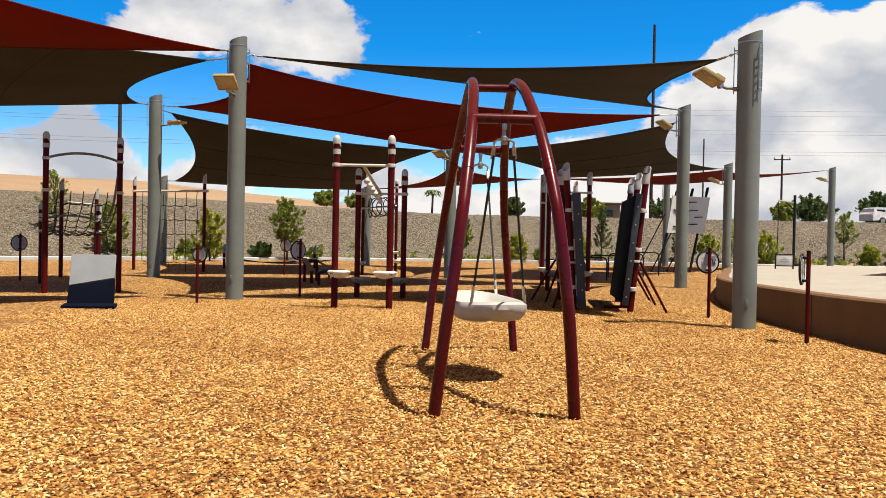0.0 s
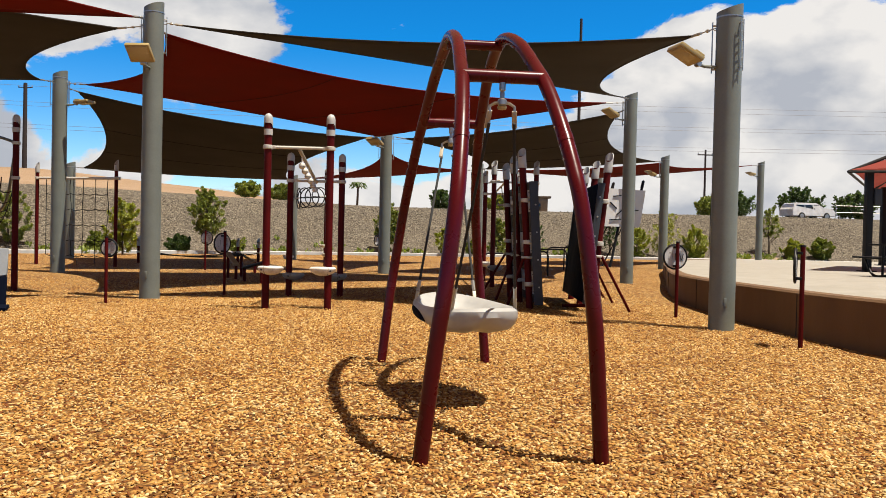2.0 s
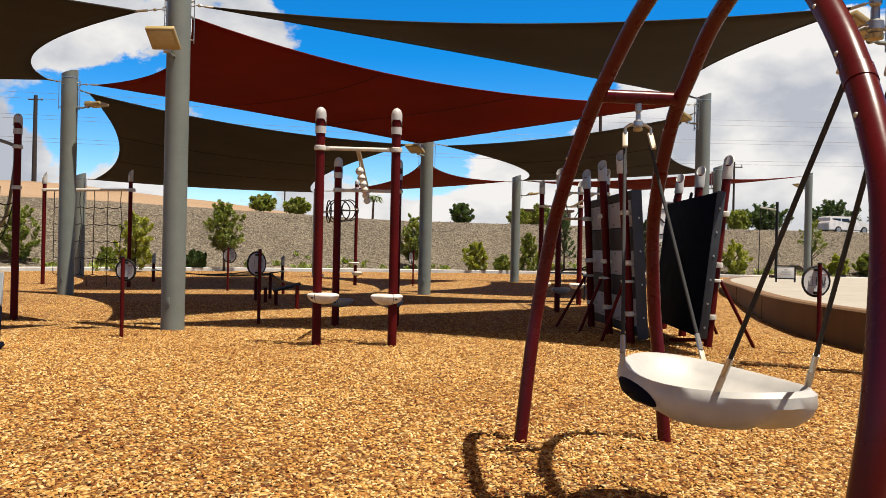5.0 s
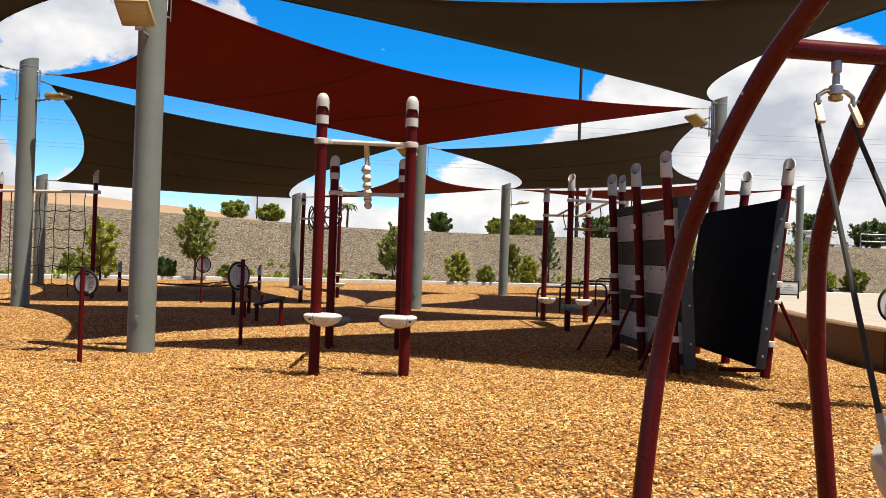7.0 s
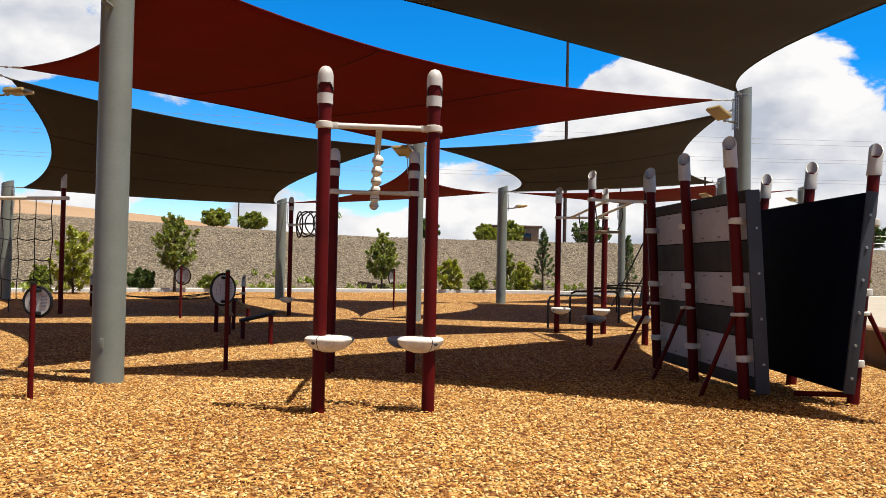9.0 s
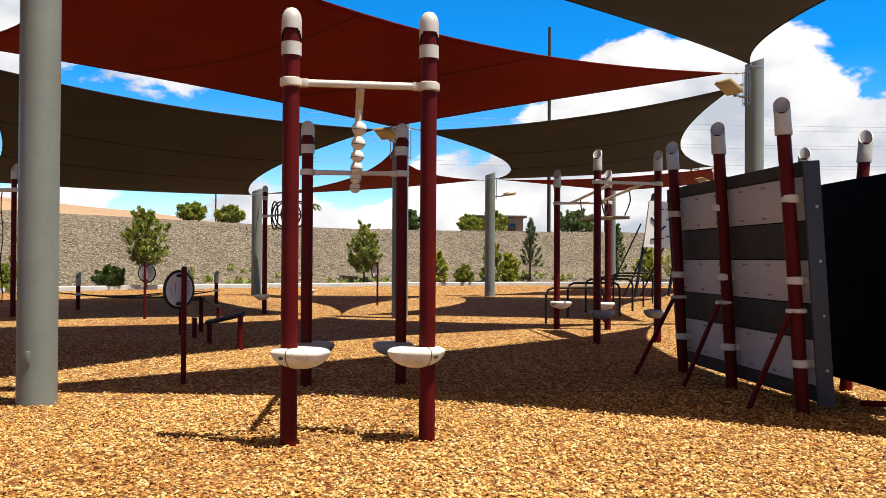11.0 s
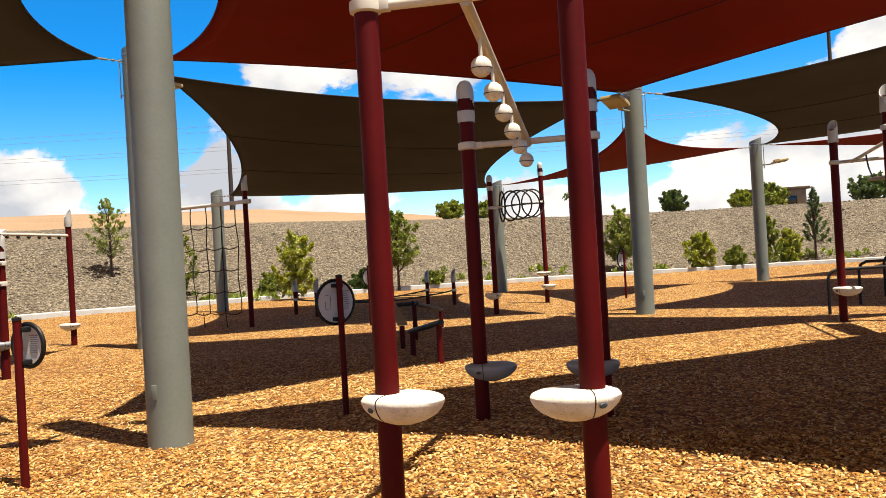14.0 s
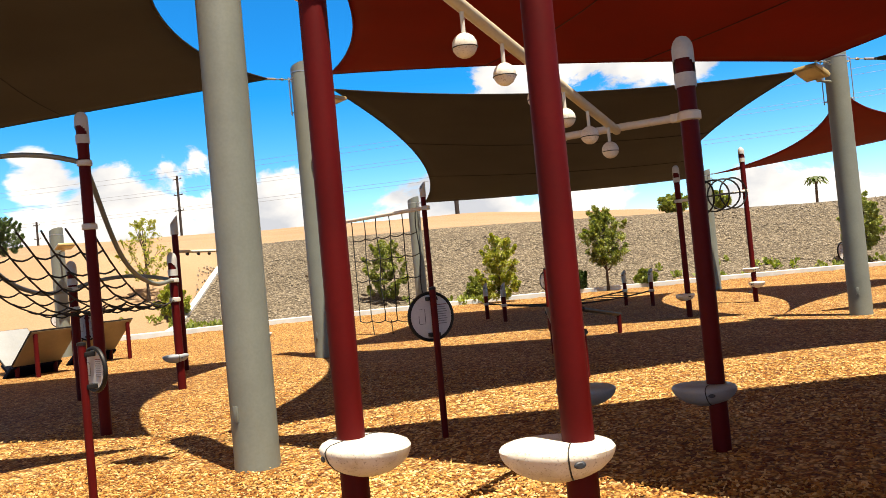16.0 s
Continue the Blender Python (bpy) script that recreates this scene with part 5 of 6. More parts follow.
def ramps():
    """Leaning ramp panels on short red posts."""
    t = thing("ramp_panel", (0, 0, 0), "steep ramp board, pale grey above and navy black below", "balance ramp", "balance ramps")
    m = Matrix.Rotation(radians(-18), 3, "X")
    part("ramp", slab([(-0.4, 0.4), (0.4, 0.55), (0.39, 1.0), (-0.4, 1.0)], m, (0, 0, 0), 0.05), M_SLATE, t, "pale grey board")
    part("ramp_foot", slab([(-0.41, -0.06), (0.41, -0.06), (0.4, 0.54), (-0.4, 0.39)], m, (0, 0.002, 0), 0.06), M_NAVY, t, "navy black foot board")
    part("ramp_foot", box((0.02, -0.16, 0.02), (0.92, 0.3, 0.06), Matrix.Rotation(radians(6), 3, "X"), None, 0.012), M_NAVY, t, "navy black foot board")
    for x in (-0.3, 0.3):
        part("leg", tube([(x, 0.4, -0.1), (x, 0.36, 0.74)], 0.05, 12), M_RED, t)
    t.matrix_basis = pose(-6.68, 15.55, 0, 0, 0, 14)
    for at, turn, mat, label in (((-16.5, 25.3, 0), -90, M_TAN, "tan sloping ramp panel on short red posts"),
                                 ((-17.3, 27.5, 0), -90, M_TAN, "tan sloping ramp panel on short red posts"), ((-18.2, 25.9, 0), 90, M_SLATE, "pale grey sloping ramp panel on short posts")):
        k = 1.3
        t = thing("ramp_panel", (0, 0, 0), label, "balance ramp", "balance ramps")
        m = Matrix.Rotation(radians(45), 3, "X")
        part("ramp", box((0, 0.06, 0.48 * k * 0.93), (0.9 * k, 0.85 * k, 0.06), m, None, 0.015), mat, t)
        part("ramp_edge", box((0, 0.06, 0.48 * k * 0.93), (0.93 * k, 0.88 * k, 0.03), m, None, 0.008), M_BLACK, t, "black edge strip")
        part("ramp_foot", box((0, -0.3 * k, 0.09 * k), (0.96 * k, 0.3 * k, 0.07), Matrix.Rotation(radians(38), 3, "X"), None, 0.015), M_NAVY, t, "navy black foot board")
        for x in (-0.36 * k, 0.36 * k):
            part("leg", tube([(x, 0.32 * k, -0.05), (x, 0.32 * k, 0.7 * k)], 0.05, 12), M_RED, t)
            part("short_leg", tube([(x, -0.2 * k, -0.05), (x, -0.2 * k, 0.17 * k)], 0.05, 12), M_RED, t)
        t.matrix_basis = pose(*at, 0, 0, turn)


ramps()


# ---- planting ----
def leaves(centres, size, seed, per, spread, up=0.3):
    """Many small folded leaves in clumps round the given places."""
    rng = np.random.default_rng(seed)
    c = np.repeat(np.array([tuple(p) for p, _ in centres]), per, 0)
    rad = np.repeat(np.array([r for _, r in centres]), per)
    n = len(c)
    d = rng.normal(0, 1, (n, 3))
    d /= np.linalg.norm(d, axis=1)[:, None]
    p = c + d * (rad * rng.uniform(0.25, 1.0, n) ** 0.6)[:, None] * spread
    a = rng.normal(0, 1, (n, 3))
    a[:, 2] += up
    a /= np.linalg.norm(a, axis=1)[:, None]
    b = np.cross(a, rng.normal(0, 1, (n, 3)))
    b /= np.linalg.norm(b, axis=1)[:, None] + 1e-9
    w = np.cross(a, b)
    s = size * rng.uniform(0.6, 1.4, n)
    v = np.empty((n, 4, 3))
    v[:, 0] = p
    v[:, 1] = p + a * (s * 0.55)[:, None] + b * (s * 0.3)[:, None] + w * (s * 0.08)[:, None]
    v[:, 2] = p + a * s[:, None]
    v[:, 3] = p + a * (s * 0.55)[:, None] - b * (s * 0.3)[:, None] + w * (s * 0.08)[:, None]
    idx = np.arange(n) * 4
    faces = np.vstack([np.column_stack([idx, idx + 1, idx + 2]), np.column_stack([idx, idx + 2, idx + 3])])
    return v.reshape(-1, 3), faces


def leaf_part(name, parent, centres, size, seed, per, material, spread=1.0, up=0.3):
    v, f = leaves(centres, size, seed, per, spread, up)
    o = ORIGIN[parent.name]
    me = bpy.data.meshes.new(name)
    me.from_pydata((v - np.array(tuple(o))).tolist(), [], f.tolist())
    finish(me, material, 0)
    ob = new(name, me)
    ob.parent = parent
    ORIGIN[ob.name] = o
    return ob


def tree(at, height, width, seed, label, material, stem=0.35, per=90, leaf=0.13, clumps=26, cone=False, name="tree", multi=False):
    """Tapered trunk with limbs, and a ragged crown of leaf clumps."""
    rng = random.Random(seed)
    x, y = at[:2]
    z = at[2] if len(at) > 2 else bank_height(x, y)
    t = thing(name, (x, y, z), label, "tree" if name == "tree" else "bush", name + "s by the bank")
    base = V(x, y, z - 0.1)
    top = V(x + rng.uniform(-0.1, 0.1) * width, y, z + height * 0.9)
    r = 0.022 * height
    bm = tube(smooth_path([base, base.lerp(top, 0.4) + V(rng.uniform(-0.06, 0.06), 0, 0), top], 5), r, 8, None, False, r * 0.2)
    centres = []
    clumps, per, leaf, width = clumps * 3, int(per * 0.42), leaf * 0.68, width * 0.78
    for k in range(clumps):
        u = (k + 0.5) / clumps
        h = stem + (1 - stem) * u
        if cone:
            w = 0.5 * width * (1.02 - u) ** 0.8
        else:
            w = 0.5 * width * math.sin(math.pi * min(0.97, 0.14 + 0.83 * u)) ** 0.8
        ang = k * 2.4 + rng.uniform(-0.5, 0.5)
        rad = w * rng.uniform(0.3, 1.1)
        p = V(x + rad * math.cos(ang), y + rad * math.sin(ang), z + height * h * rng.uniform(0.95, 1.03))
        centres.append((p, width * rng.uniform(0.04, 0.105)))
        if rng.random() < 0.4:  # stray shoots beyond the crown's edge, pointing up and out
            shoot = V(math.cos(ang) * 0.6, math.sin(ang) * 0.6, rng.uniform(0.3, 1.1)) * width
            centres += [(p + shoot * 0.1, width * 0.035), (p + shoot * 0.16, width * 0.02)]
        if k % 5 == 0:
            s = base.lerp(top, max(0.12 if multi else 0.3, h * 0.75))
            tube(curve(s, s.lerp(p, 0.6) - V(0, 0, 0.05 * height), p, 4), r * 0.4, 5, bm, False, r * 0.1)
    part("trunk", bm, M_BARK, t)
    leaf_part("crown", t, centres, leaf, seed, per, material)
    return t


tree((-10.47, 47.4), 3.3, 2.2, 11, "young green tree with an airy crown on the gravel bank", M_LEAF, 0.34, 150, 0.14, 40)
tree((-0.95, 53.6), 2.9, 2.1, 12, "young green tree with a dense upright crown", M_LEAF, 0.24, 170, 0.13, 40)
tree((8.45, 56.3), 3.5, 1.6, 13, "slim dark green young tree on the gravel bank", M_LEAFD, 0.25, 80, 0.11, 30, True)
tree((24.9, 58.0), 3.1, 2.0, 14, "small green tree with a round crown", M_LEAF, 0.4, 90, 0.12, 26)
tree((17.0, 55.9), 2.9, 2.6, 15, "small green tree with a loose crown", M_LEAFY, 0.15, 80, 0.13, 26)
tree((-28.2, 39.2), 3.4, 2.3, 16, "young tree with thin yellow-green foliage", M_LEAFY, 0.25, 60, 0.12, 28)
tree((-22.5, 44.6), 3.2, 2.0, 17, "young green tree behind the rope net", M_LEAF, 0.3, 80, 0.12, 26)
tree((13.6, 56.6), 3.2, 1.7, 18, "slim dark green young tree on the gravel bank", M_LEAFD, 0.2, 80, 0.12, 26, True)
tree((31.0, 50.5, 0.3), 3.4, 2.4, 19, "small green tree beside the terrace", M_LEAFD, 0.3, 80, 0.13, 26)
for k, (x, y, h, w, m, label) in enumerate((
        (-13.65, 43.6, 2.5, 2.1, M_LEAFY, "bright yellow-green upright bush at the bank's foot"), (-19.2, 44.0, 2.6, 2.2, M_LEAF, "dense green bush at the bank's foot"),
        (2.75, 53.4, 1.7, 1.9, M_LEAFY, "rounded yellow-green bush at the bank's foot"), (4.35, 53.9, 0.9, 1.3, M_LEAF, "low green bush at the bank's foot"),
        (6.0, 54.9, 2.3, 2.1, M_LEAF, "dense upright green bush at the bank's foot"), (7.0, 55.0, 1.6, 1.5, M_LEAFY, "yellow-green bush at the bank's foot"),
        (-11.9, 47.2, 0.85, 1.5, M_LEAFD, "low dark green bush at the bank's foot"), (-9.2, 48.6, 0.6, 1.1, M_LEAF, "low green bush at the bank's foot"),
        (26.2, 57.2, 1.2, 1.7, M_LEAFY, "rounded green bush at the bank's foot"), (28.1, 57.2, 1.3, 2.0, M_LEAF, "rounded green bush at the bank's foot"),
        (-46, 45, 2.2, 2.6, M_LEAFD, "dry green desert shrub on bare dirt"), (-26.0, 38.4, 1.2, 1.6, M_LEAFY, "yellow-green bush at the kerb"),
        (15.2, 55.9, 1.9, 1.8, M_LEAFY, "yellow-green bush at the bank's foot"), (19.2, 56.2, 2.0, 2.2, M_LEAFY, "yellow-green bush at the bank's foot"),
        (-15.6, 45.4, 1.0, 1.2, M_LEAF, "low green bush at the bank's foot"))):
    tree((x, y), h, w, 30 + k, label, m, 0.08, 260, 0.12, 28, h == 2.3, "bush", True)


def grass_tufts():
    rng = np.random.default_rng(9)
    pts = []
    for x0, y0, n, sx in ((-3.6, 52.9, 16, 2.0), (1.0, 53.9, 10, 1.0), (-7.0, 51.1, 10, 1.6), (9.4, 56.5, 14, 1.0), (22.5, 56.9, 30, 2.0), (-24, 37.5, 30, 1.2), (-16.5, 44.2, 30, 1.0)):
        for _ in range(n):
            x, y = x0 + rng.normal(0, sx), y0 + rng.normal(0, 0.25)
            pts.append((V(x, y, bank_height(x, y) + 0.1), 0.16))
    v, f = leaves(pts, 0.2, 3, 16, 1.0, 1.6)
    me = bpy.data.meshes.new("grass")
    me.from_pydata(v.tolist(), [], f.tolist())
    finish(me, M_GRASS, 0)
    tagged(new("grass", me), "sparse yellow-green grass tufts at the kerb", "grass", "", "stuff")


grass_tufts()


def sparse_rocks():
    """Stones lying proud on the bank."""
    rng = np.random.default_rng(21)
    n = 16000
    x, d = rng.uniform(-30, 34, n), rng.uniform(0.3, 11.6, n)
    line = [(p.x, p.y) for p in KERB]
    lx, ly = np.array([p[0] for p in line]), np.array([p[1] for p in line])
    y = np.interp(x, lx, ly) + d * 1.05
    keep = []
    for i in range(n):
        g, where = kerb_gap(x[i], y[i])
        if 0.35 < g < 11.7 and where > 17.6 + g * 0.12:
            keep.append((x[i], y[i], bank_height(x[i], y[i]) + 0.06))
    p = np.array(keep)
    m = len(p)
    s = rng.uniform(0.03, 0.075, m)
    base = np.array(((1, 0, 0), (0, 1, 0), (-1, 0, 0), (0, -1, 0), (0.1, 0.1, 0.9), (0, 0, -0.6)))
    v = p[:, None] + base[None] * s[:, None, None] * rng.uniform(0.6, 1.3, (m, 6, 3))
    tri = np.array(((0, 1, 4), (1, 2, 4), (2, 3, 4), (3, 0, 4), (1, 0, 5), (2, 1, 5), (3, 2, 5), (0, 3, 5)))
    f = (tri[None] + (np.arange(m) * 6)[:, None, None]).reshape(-1, 3)
    k = Mat("loose_bank_stone", 0.9)
    k.color(k.ramp(k.random(True), (0.0, (0.0566, 0.0453, 0.0343)), (0.5, (0.131, 0.109, 0.0816)), (1.0, (0.239, 0.209, 0.169)))).bump(k.noise(30, 4), 0.3, 0.02)
    me = bpy.data.meshes.new("loose_stones")
    me.from_pydata(v.reshape(-1, 3).tolist(), [], f.tolist())
    finish(me, k.m, 0)
    tagged(new("loose_stones", me), "loose grey-brown stones covering the bank", "stones", "", "stuff")


sparse_rocks()

for k, (x, y, top, w, m) in enumerate(((-14.0, 78, 5.6, 2.6, M_LEAF), (-11.2, 79, 5.5, 2.8, M_LEAF), (3.5, 82, 6.3, 2.3, M_LEAFD), (8.7, 82, 5.8, 2.0, M_LEAF), (11.5, 86, 6.3, 3.4, M_LEAF),
                                       (18.3, 82, 6.3, 3.8, M_LEAFD), (31.0, 79.5, 6.5, 4.4, M_LEAFD), (37.2, 79.5, 6.8, 5.0, M_LEAFD), (42.6, 79.5, 6.7, 4.8, M_LEAFD), (28.4, 79.5, 6.1, 2.6, M_LEAF), (48.5, 80, 6.7, 4.8, M_LEAFD))):
    tree((x, y), max(1.2, (top - 0.7 - bank_height(x, y)) * 0.92), w, 70 + k, "green street tree beyond the gravel bank", m, 0.2, 110, 0.28, 36)


# ---- terrace things ----
def pavilion():
    x, y = 13.9, 26.5
    z = terrace_z(y)
    t = thing("shade_pavilion", (x, y, z), "square picnic shade with a red cloth roof on dark posts", "pavilion")
    c = V(18.4, 28.5, 0)
    corners = [V(13.1, 26.2, 3.5), V(20.6, 22.8, 3.5), V(25.4, 31.4, 3.5), V(18.7, 34.8, 3.5)]
    apex = c + V(0, 0, 5.4)
    for k in range(4):
        a, b = corners[k], corners[(k + 1) % 4]
        bm = bmesh.new()
        n = 10
        rows = []
        for i in range(n + 1):
            u = i / n
            row = []
            for j in range(n + 1):
                w = j / n
                e = a.lerp(b, w) + V(0, 0, 0.12 * 4 * w * (1 - w))
                row.append(bm.verts.new(e.lerp(apex, u) - V(0, 0, 0.25 * 4 * u * (1 - u) * 0.6)))
            rows.append(row)
        for A, C in zip(rows, rows[1:]):
            for q in range(n):
                bm.faces.new((A[q], A[q + 1], C[q + 1], C[q]))
        bmesh.ops.remove_doubles(bm, verts=bm.verts, dist=0.001)
        part("roof_cloth", bm, M_ROOF, t)
        part("hip_bar", tube([a - V(0, 0, 0.05), apex - V(0, 0, 0.08)], 0.05, 8), M_BLACK, t)
        part("eave_bar", tube([a - V(0, 0, 0.05), b - V(0, 0, 0.05)], 0.04, 8), M_BLACK, t)
    for k, p in enumerate(corners):
        q = p.lerp(V(c.x, c.y, p.z), 0.16)
        part("pavilion_post", box((q.x, q.y, (z + 3.55) / 2), (0.2, 0.2, 3.55 - z), None, None, 0.015), M_BLACK, t)
        part("base_plate", box((q.x, q.y, z + 0.015), (0.42, 0.42, 0.03), None, None, 0.006), M_BLACK, t)
    q = corners[0].lerp(V(c.x, c.y, corners[0].z), 0.16)
    part("control_box", box((q.x + 0.22, q.y - 0.05, 2.75), (0.22, 0.2, 0.5), None, None, 0.02), M_EDGE, t)


M_ROOF = cloth("sunlit_red_roof_cloth", (0.171, 0.0357, 0.0286), 0.5)
pavilion()


def picnic_table(at, turn, label):
    t = thing("picnic_table", (0, 0, 0), label, "picnic table", "picnic tables")
    for k in range(4):
        part("top_slat", box((0, -0.27 + k * 0.18, 0.76), (1.9, 0.165, 0.045), None, None, 0.01), M_BLACK, t)
    for s in (-1, 1):
        for k in range(2):
            part("seat_slat", box((0, s * (0.62 + k * 0.15), 0.45), (1.9, 0.135, 0.04), None, None, 0.01), M_BLACK, t)
    for x in (-0.62, 0.62):
        part("leg_frame", tube(smooth_path([(x, -0.78, 0.43), (x, -0.5, 0.03), (x, 0.0, 0.03), (x, 0.5, 0.03), (x, 0.78, 0.43)], 5), 0.03, 8), M_BLACK, t)
        for s in (-0.2, 0.2):
            part("leg", tube([(x, s, 0.03), (x, s, 0.74)], 0.03, 8), M_BLACK, t)
        part("cross_tube", tube([(x, -0.78, 0.43), (x, 0.78, 0.43)], 0.025, 8), M_BLACK, t)
    t.matrix_basis = pose(*at, 0, 0, turn)


picnic_table((12.1, 21.4, terrace_z(21.4)), 12, "black steel picnic table in the pavilion's shade")
picnic_table((17.6, 27.2, terrace_z(27.2)), 30, "black steel picnic table in the pavilion's shade")


def info_sign():
    x, y = 12.85, 35.2
    z = terrace_z(y)
    t = thing("notice_board", (x, y, z), "low black-framed white notice board on the terrace", "sign")
    part("notice_face", box((x, y, z + 0.36), (0.66, 0.04, 0.42), None, None, 0.005), M_SIGN, t)
    for dx in (-0.35, 0.35):
        part("frame_post", box((x + dx, y, z + 0.3), (0.05, 0.06, 0.6), None, None, 0.008), M_BLACK, t)
    part("frame_rail", box((x, y, z + 0.6), (0.76, 0.06, 0.04), None, None, 0.008), M_BLACK, t)
    part("frame_rail", box((x, y, z + 0.13), (0.76, 0.06, 0.04), None, None, 0.008), M_BLACK, t)
    for k, w in enumerate((0.12, 0.34, 0.4)):
        part("text_line", box((x, y - 0.023, z + 0.46 - 0.08 * k), (w, 0.003, 0.022), None, None), M_INKG, t)


info_sign()


def hoist():
    x, y = 16.7, 45.0
    z = terrace_z(y)
    t = thing("accessible_swing_gantry", (x, y, z), "dark steel gallows frame with a hanging bar on the terrace", "gantry")
    part("mast", tube([(x + 0.1, y, z - 0.02), (x + 0.1, y, z + 3.7)], 0.07, 10), M_BLACK, t)
    part("jib", tube([(x + 0.15, y, z + 3.3), (x - 0.75, y, z + 3.42)], 0.045, 8), M_STEEL, t)
    part("strut", tube([(x + 0.1, y, z + 2.9), (x - 0.35, y, z + 3.33)], 0.03, 8), M_BLACK, t)
    part("hanging_bar", tube([(x - 0.72, y, z + 3.4), (x - 0.76, y, z + 0.2)], 0.02, 6), M_BLACK, t)
    part("base", box((x + 0.1, y, z + 0.06), (0.5, 0.4, 0.12), None, None, 0.02), M_BLACK, t)


hoist()


# ---- beyond the bank ----
def vehicle(at, turn, paint, label, length=4.8, tall=1.8):
    t = thing("parked_car", (0, 0, 0), label, "car", "parked cars")
    L, W, H = length / 2, 0.92, tall
    prof = [(-L, 0.35), (-L, 0.95), (-L + 0.15, 1.05), (-L + 0.25, H - 0.08), (-L + 0.5, H), (0.35, H), (0.95, 1.08), (L - 0.2, 0.98), (L, 0.75), (L, 0.35)]
    bm = bmesh.new()
    sides = []
    for s in (-1, 1):
        sides.append([bm.verts.new((x, s * (W - (0.14 if z > 1.2 else 0.0)), z)) for x, z in prof])
    n = len(prof)
    for k in range(n):
        bm.faces.new((sides[0][k], sides[0][(k + 1) % n], sides[1][(k + 1) % n], sides[1][k]))
    bm.faces.new(sides[0])
    bm.faces.new(sides[1][::-1])
    bmesh.ops.bevel(bm, geom=bm.edges[:], offset=0.04, segments=2, affect="EDGES")
    body = part("body", bm, paint, t)
    for s in (-1, 1):
        for x0, x1 in ((-L + 0.42, -0.95), (-0.85, -0.05), (0.05, 0.55)):
            part("window", box(((x0 + x1) / 2, s * 0.83, H - 0.38), (x1 - x0, 0.04, 0.4), None, None, 0.015), M_GLASSD, body)
        for x in (-L + 0.95, L - 0.9):
            w = part("wheel", lathe([(0.0, -0.1), (0.3, -0.1), (0.34, -0.07), (0.34, 0.07), (0.3, 0.1), (0.0, 0.1)], (x, s * 0.84, 0.34), 18, (0, 1, 0)), M_TYRE, t)
            part("rim", lathe([(0.0, 0), (0.2, 0.0), (0.2, 0.02), (0, 0.03)], (x, s * 0.94, 0.34), 14, (0, s, 0)), M_STEEL, w)
        part("headlight", box((L - 0.02, s * 0.65, 0.75), (0.08, 0.3, 0.14), None, None, 0.02), M_GLASSD, body)
    part("windscreen", box((0.66, 0, H - 0.36), (0.03, 1.3, 0.62), Matrix.Rotation(radians(-40), 3, "Y"), None, 0.01), M_GLASSD, body)
    t.matrix_basis = pose(*at, 0, 0, turn)


road_y = 75.0
for x, turn, paint, label, ln, tall in ((35.8, 12, M_CARW, "white sport utility vehicle on the road above the bank", 4.4, 1.5), (49.5, 10, M_CARR, "red pickup-sized car on the road above the bank", 5.2, 1.7)):
    vehicle((x, road_y, bank_height(x, road_y) + 0.05), turn, paint, label, ln, tall)


def road():
    pts = [V(x, road_y, bank_height(x, road_y) + 0.05) for x in range(22, 112, 6)]
    solo("road", ribbon(pts, [(-2.6, 0.0), (2.6, 0.0)]), M_ASPHALT, "grey asphalt road along the top of the bank", "road", "structure")
    t = thing("rail_fence", (24, 66.6, bank_height(24, 66.6)), "pale steel rail fence along the top of the bank", "fence")
    for k in range(14):
        x = 34 + k * 2.4
        z = bank_height(x, 66.6)
        part("fence_post", tube([(x, 66.6, z - 0.1), (x, 66.6, z + 1.1)], 0.03, 6), M_STEEL, t)
    for h in (0.55, 1.08):
        part("fence_rail", tube([(34 + k * 2.4, 66.6, bank_height(34 + k * 2.4, 66.6) + h) for k in range(14)], 0.025, 6), M_STEEL, t)


M_ASPHALT = ground_mat("asphalt", (0.045, 0.045, 0.045), (0.06, 0.06, 0.06), 40.0)
road()


def utility_pole(x, y, top, arms, r=0.17, label="tall dark utility pole with short cross arms"):
    z = bank_height(max(-110, min(110, x)), min(140, y))
    t = thing("utility_pole", (x, y, z), label, "utility pole", "utility poles")
    part("pole_shaft", tube([(x, y, z - 0.3), (x, y, top)], r, 10, None, False, r * 0.75), M_WOODPOLE, t)
    for k in range(arms):
        h = top - 0.5 - k * 2.2
        part("cross_arm", tube([(x - 0.8, y, h), (x + 0.8, y, h)], 0.06, 6), M_WOODPOLE, t)
        for s in (-0.74, 0.74):
            part("insulator", lathe([(0.04, 0), (0.06, 0.08), (0.04, 0.18), (0, 0.22)], (x + s, y, h + 0.05), 8), M_STEEL, t)
    return t


utility_pole(20.7, 102, 27.5, 0, 0.22)
utility_pole(30.1, 85, 10.4, 1, 0.12)
utility_pole(-86.6, 100, 18.2, 3, 0.2)
utility_pole(-117, 100, 15.0, 2, 0.2)
utility_pole(-43.4, 100, 17.5, 1, 0.28)
utility_pole(25.0, 95, 13.1, 0, 0.1, "slim dark lamp post beyond the bank")
utility_pole(-15.5, 100, 11.0, 0, 0.08, "slim dark lamp post beyond the bank")


M_WIRE = worn("grey_wire", (0.119, 0.119, 0.125), 0.5)


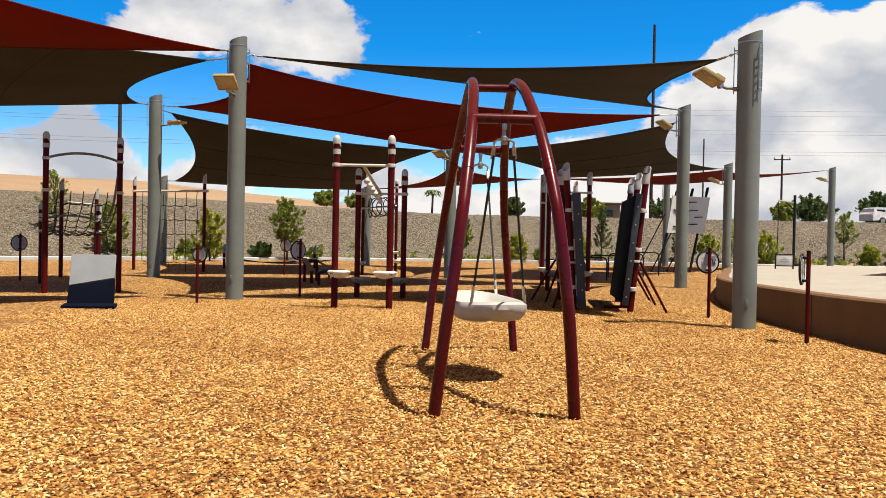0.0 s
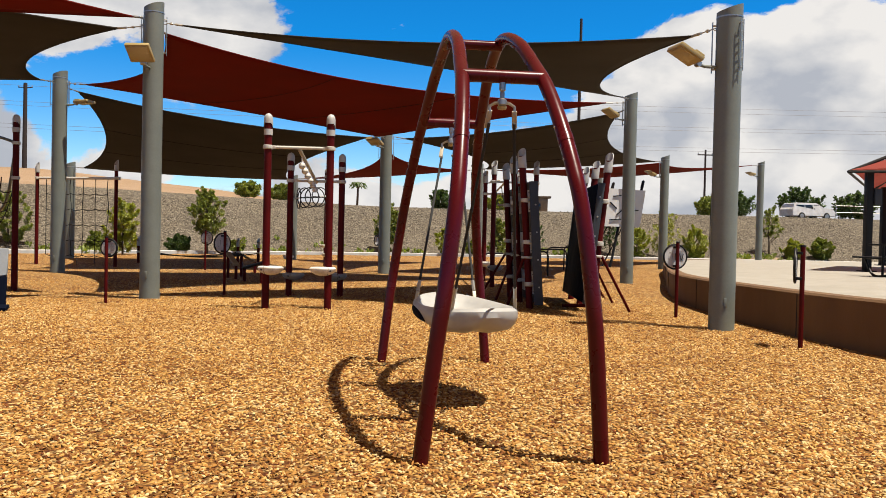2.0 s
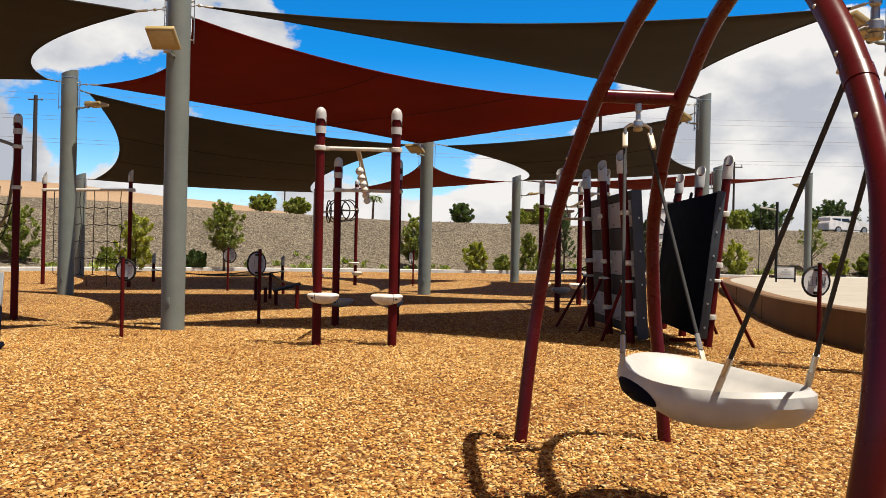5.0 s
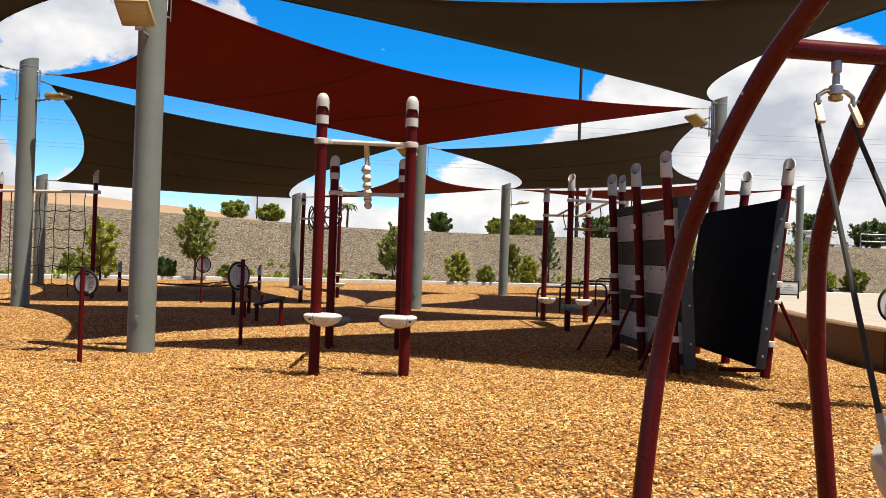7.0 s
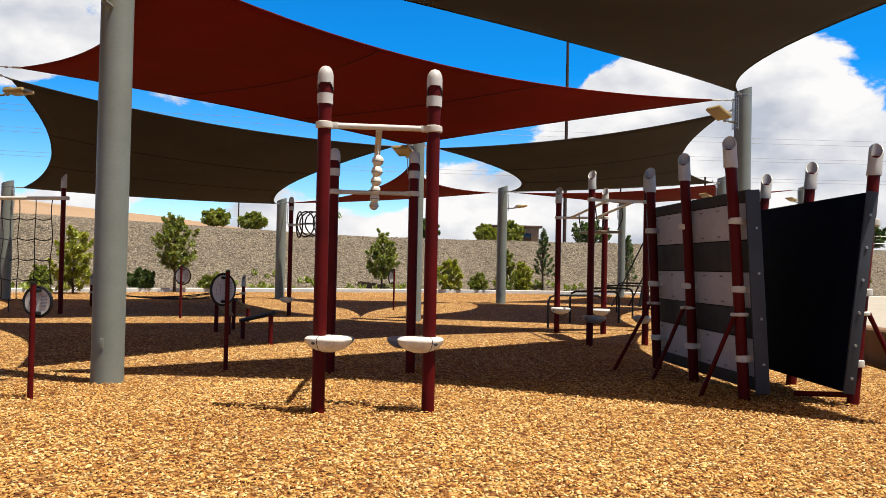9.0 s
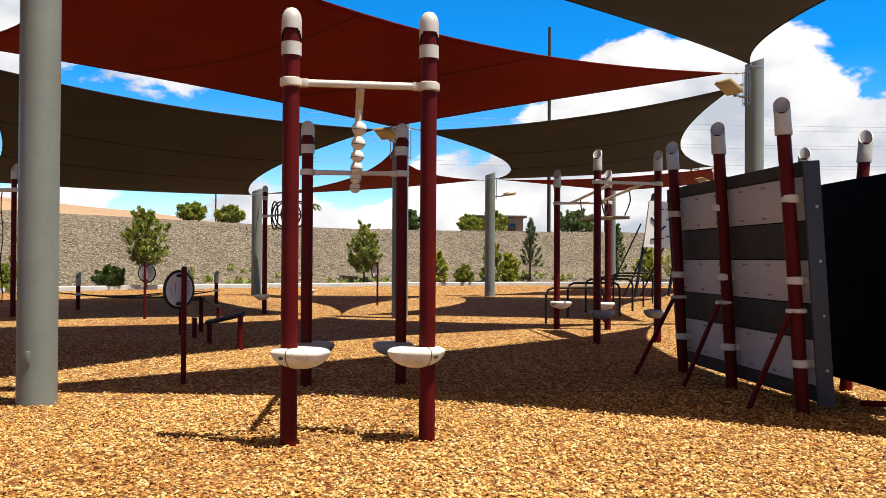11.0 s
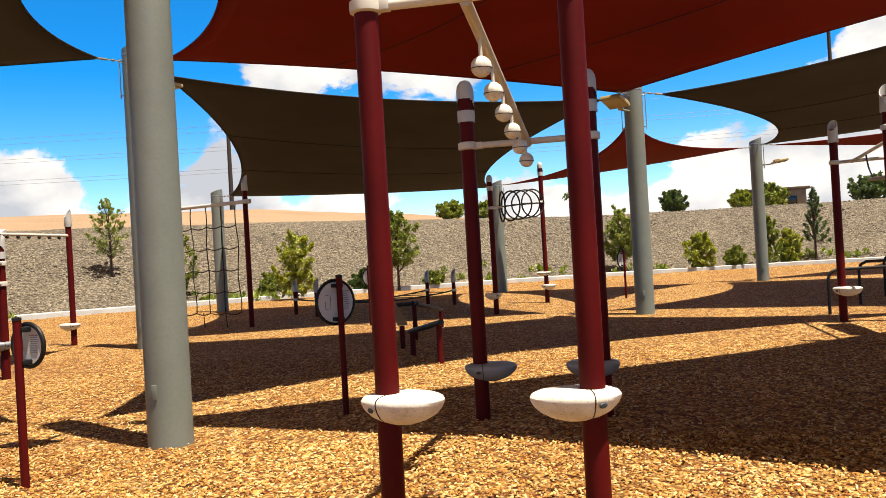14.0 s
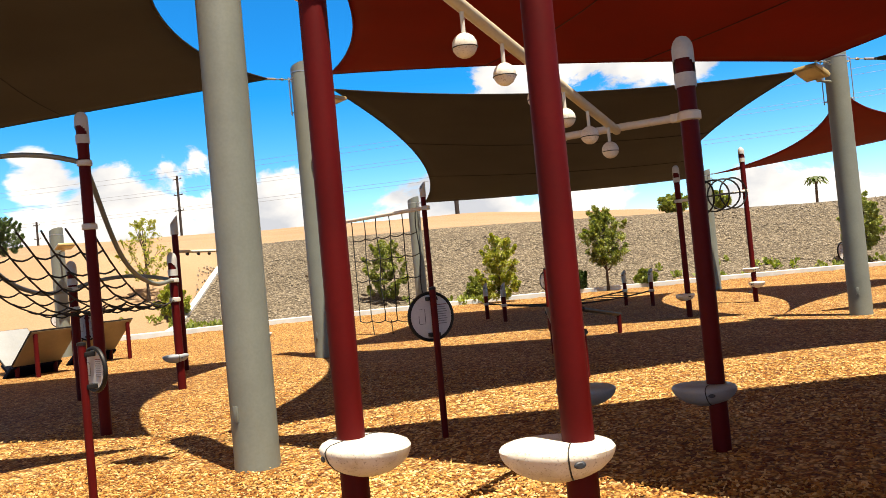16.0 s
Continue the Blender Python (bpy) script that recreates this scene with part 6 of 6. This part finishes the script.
def wires():
    t = thing("power_line", (190, 142, 3), "thin grey overhead power lines between tall poles", "power line")
    for x, y in ((-190, 118), (190, 142)):
        part("end_pole", tube([(x, y, -1), (x, y, 28)], 0.3, 8), M_WOODPOLE, t)
    for k, (za, zb) in enumerate(((21.5, 22.5), (20.6, 21.8), (18.2, 19.4), (17.6, 18.9), (14.8, 16.2), (14.2, 15.7))):
        a, b, c = V(-190, 118, za + 5), V(0, 140, za - 2.5), V(190, 142, zb + 4)
        part("wire", tube([p for p in curve(a, b, c, 24)], 0.02, 5), M_WIRE, t)


wires()


def palm(x, y):
    z = bank_height(x, min(140, y))
    t = thing("palm_tree", (x, y, z), "tall thin palm tree far beyond the bank", "tree")
    part("trunk", tube([(x, y, z - 0.2), (x + 0.1, y, 7.4)], 0.16, 8, None, False, 0.12), M_BARK, t)
    bm = bmesh.new()
    for k in range(22):
        a = k * 2.4
        d = V(math.cos(a), math.sin(a), 0)
        up = 0.9 - 1.3 * (k / 22)
        o = V(x + 0.1, y, 7.4)
        pts = [o, o + d * 0.5 + V(0, 0, up * 0.5), o + d * 1.0 + V(0, 0, up * 0.6 - 0.15), o + d * 1.3 + V(0, 0, up * 0.3 - 0.5)]
        side = V(-d.y, d.x, 0)
        for p, q, w0, w1 in zip(pts, pts[1:], (0.05, 0.22, 0.2), (0.22, 0.2, 0.02)):
            bm.faces.new([bm.verts.new(v) for v in (p - side * w0, p + side * w0, q + side * w1, q - side * w1)])
    part("crown", bm, M_LEAFD, t)


palm(-6.05, 110)


def far_house():
    x, y = 12.2, 90
    z = bank_height(x, y)
    t = thing("house", (x, y, z), "low tan stucco building beyond the bank", "building")
    part("wall", box((x, y, z + 1.0), (5.2, 4.0, 2.1), None, None, 0.03), M_STUCCO, t)
    part("roof", box((x, y, z + 2.1), (5.8, 4.6, 0.22), None, None, 0.03), M_BARK, t)
    for dx in (-1.5, 1.4):
        part("window", box((x + dx, y - 2.01, z + 1.1), (0.9, 0.06, 0.7), None, None, 0.01), M_GLASSD, t)


far_house()
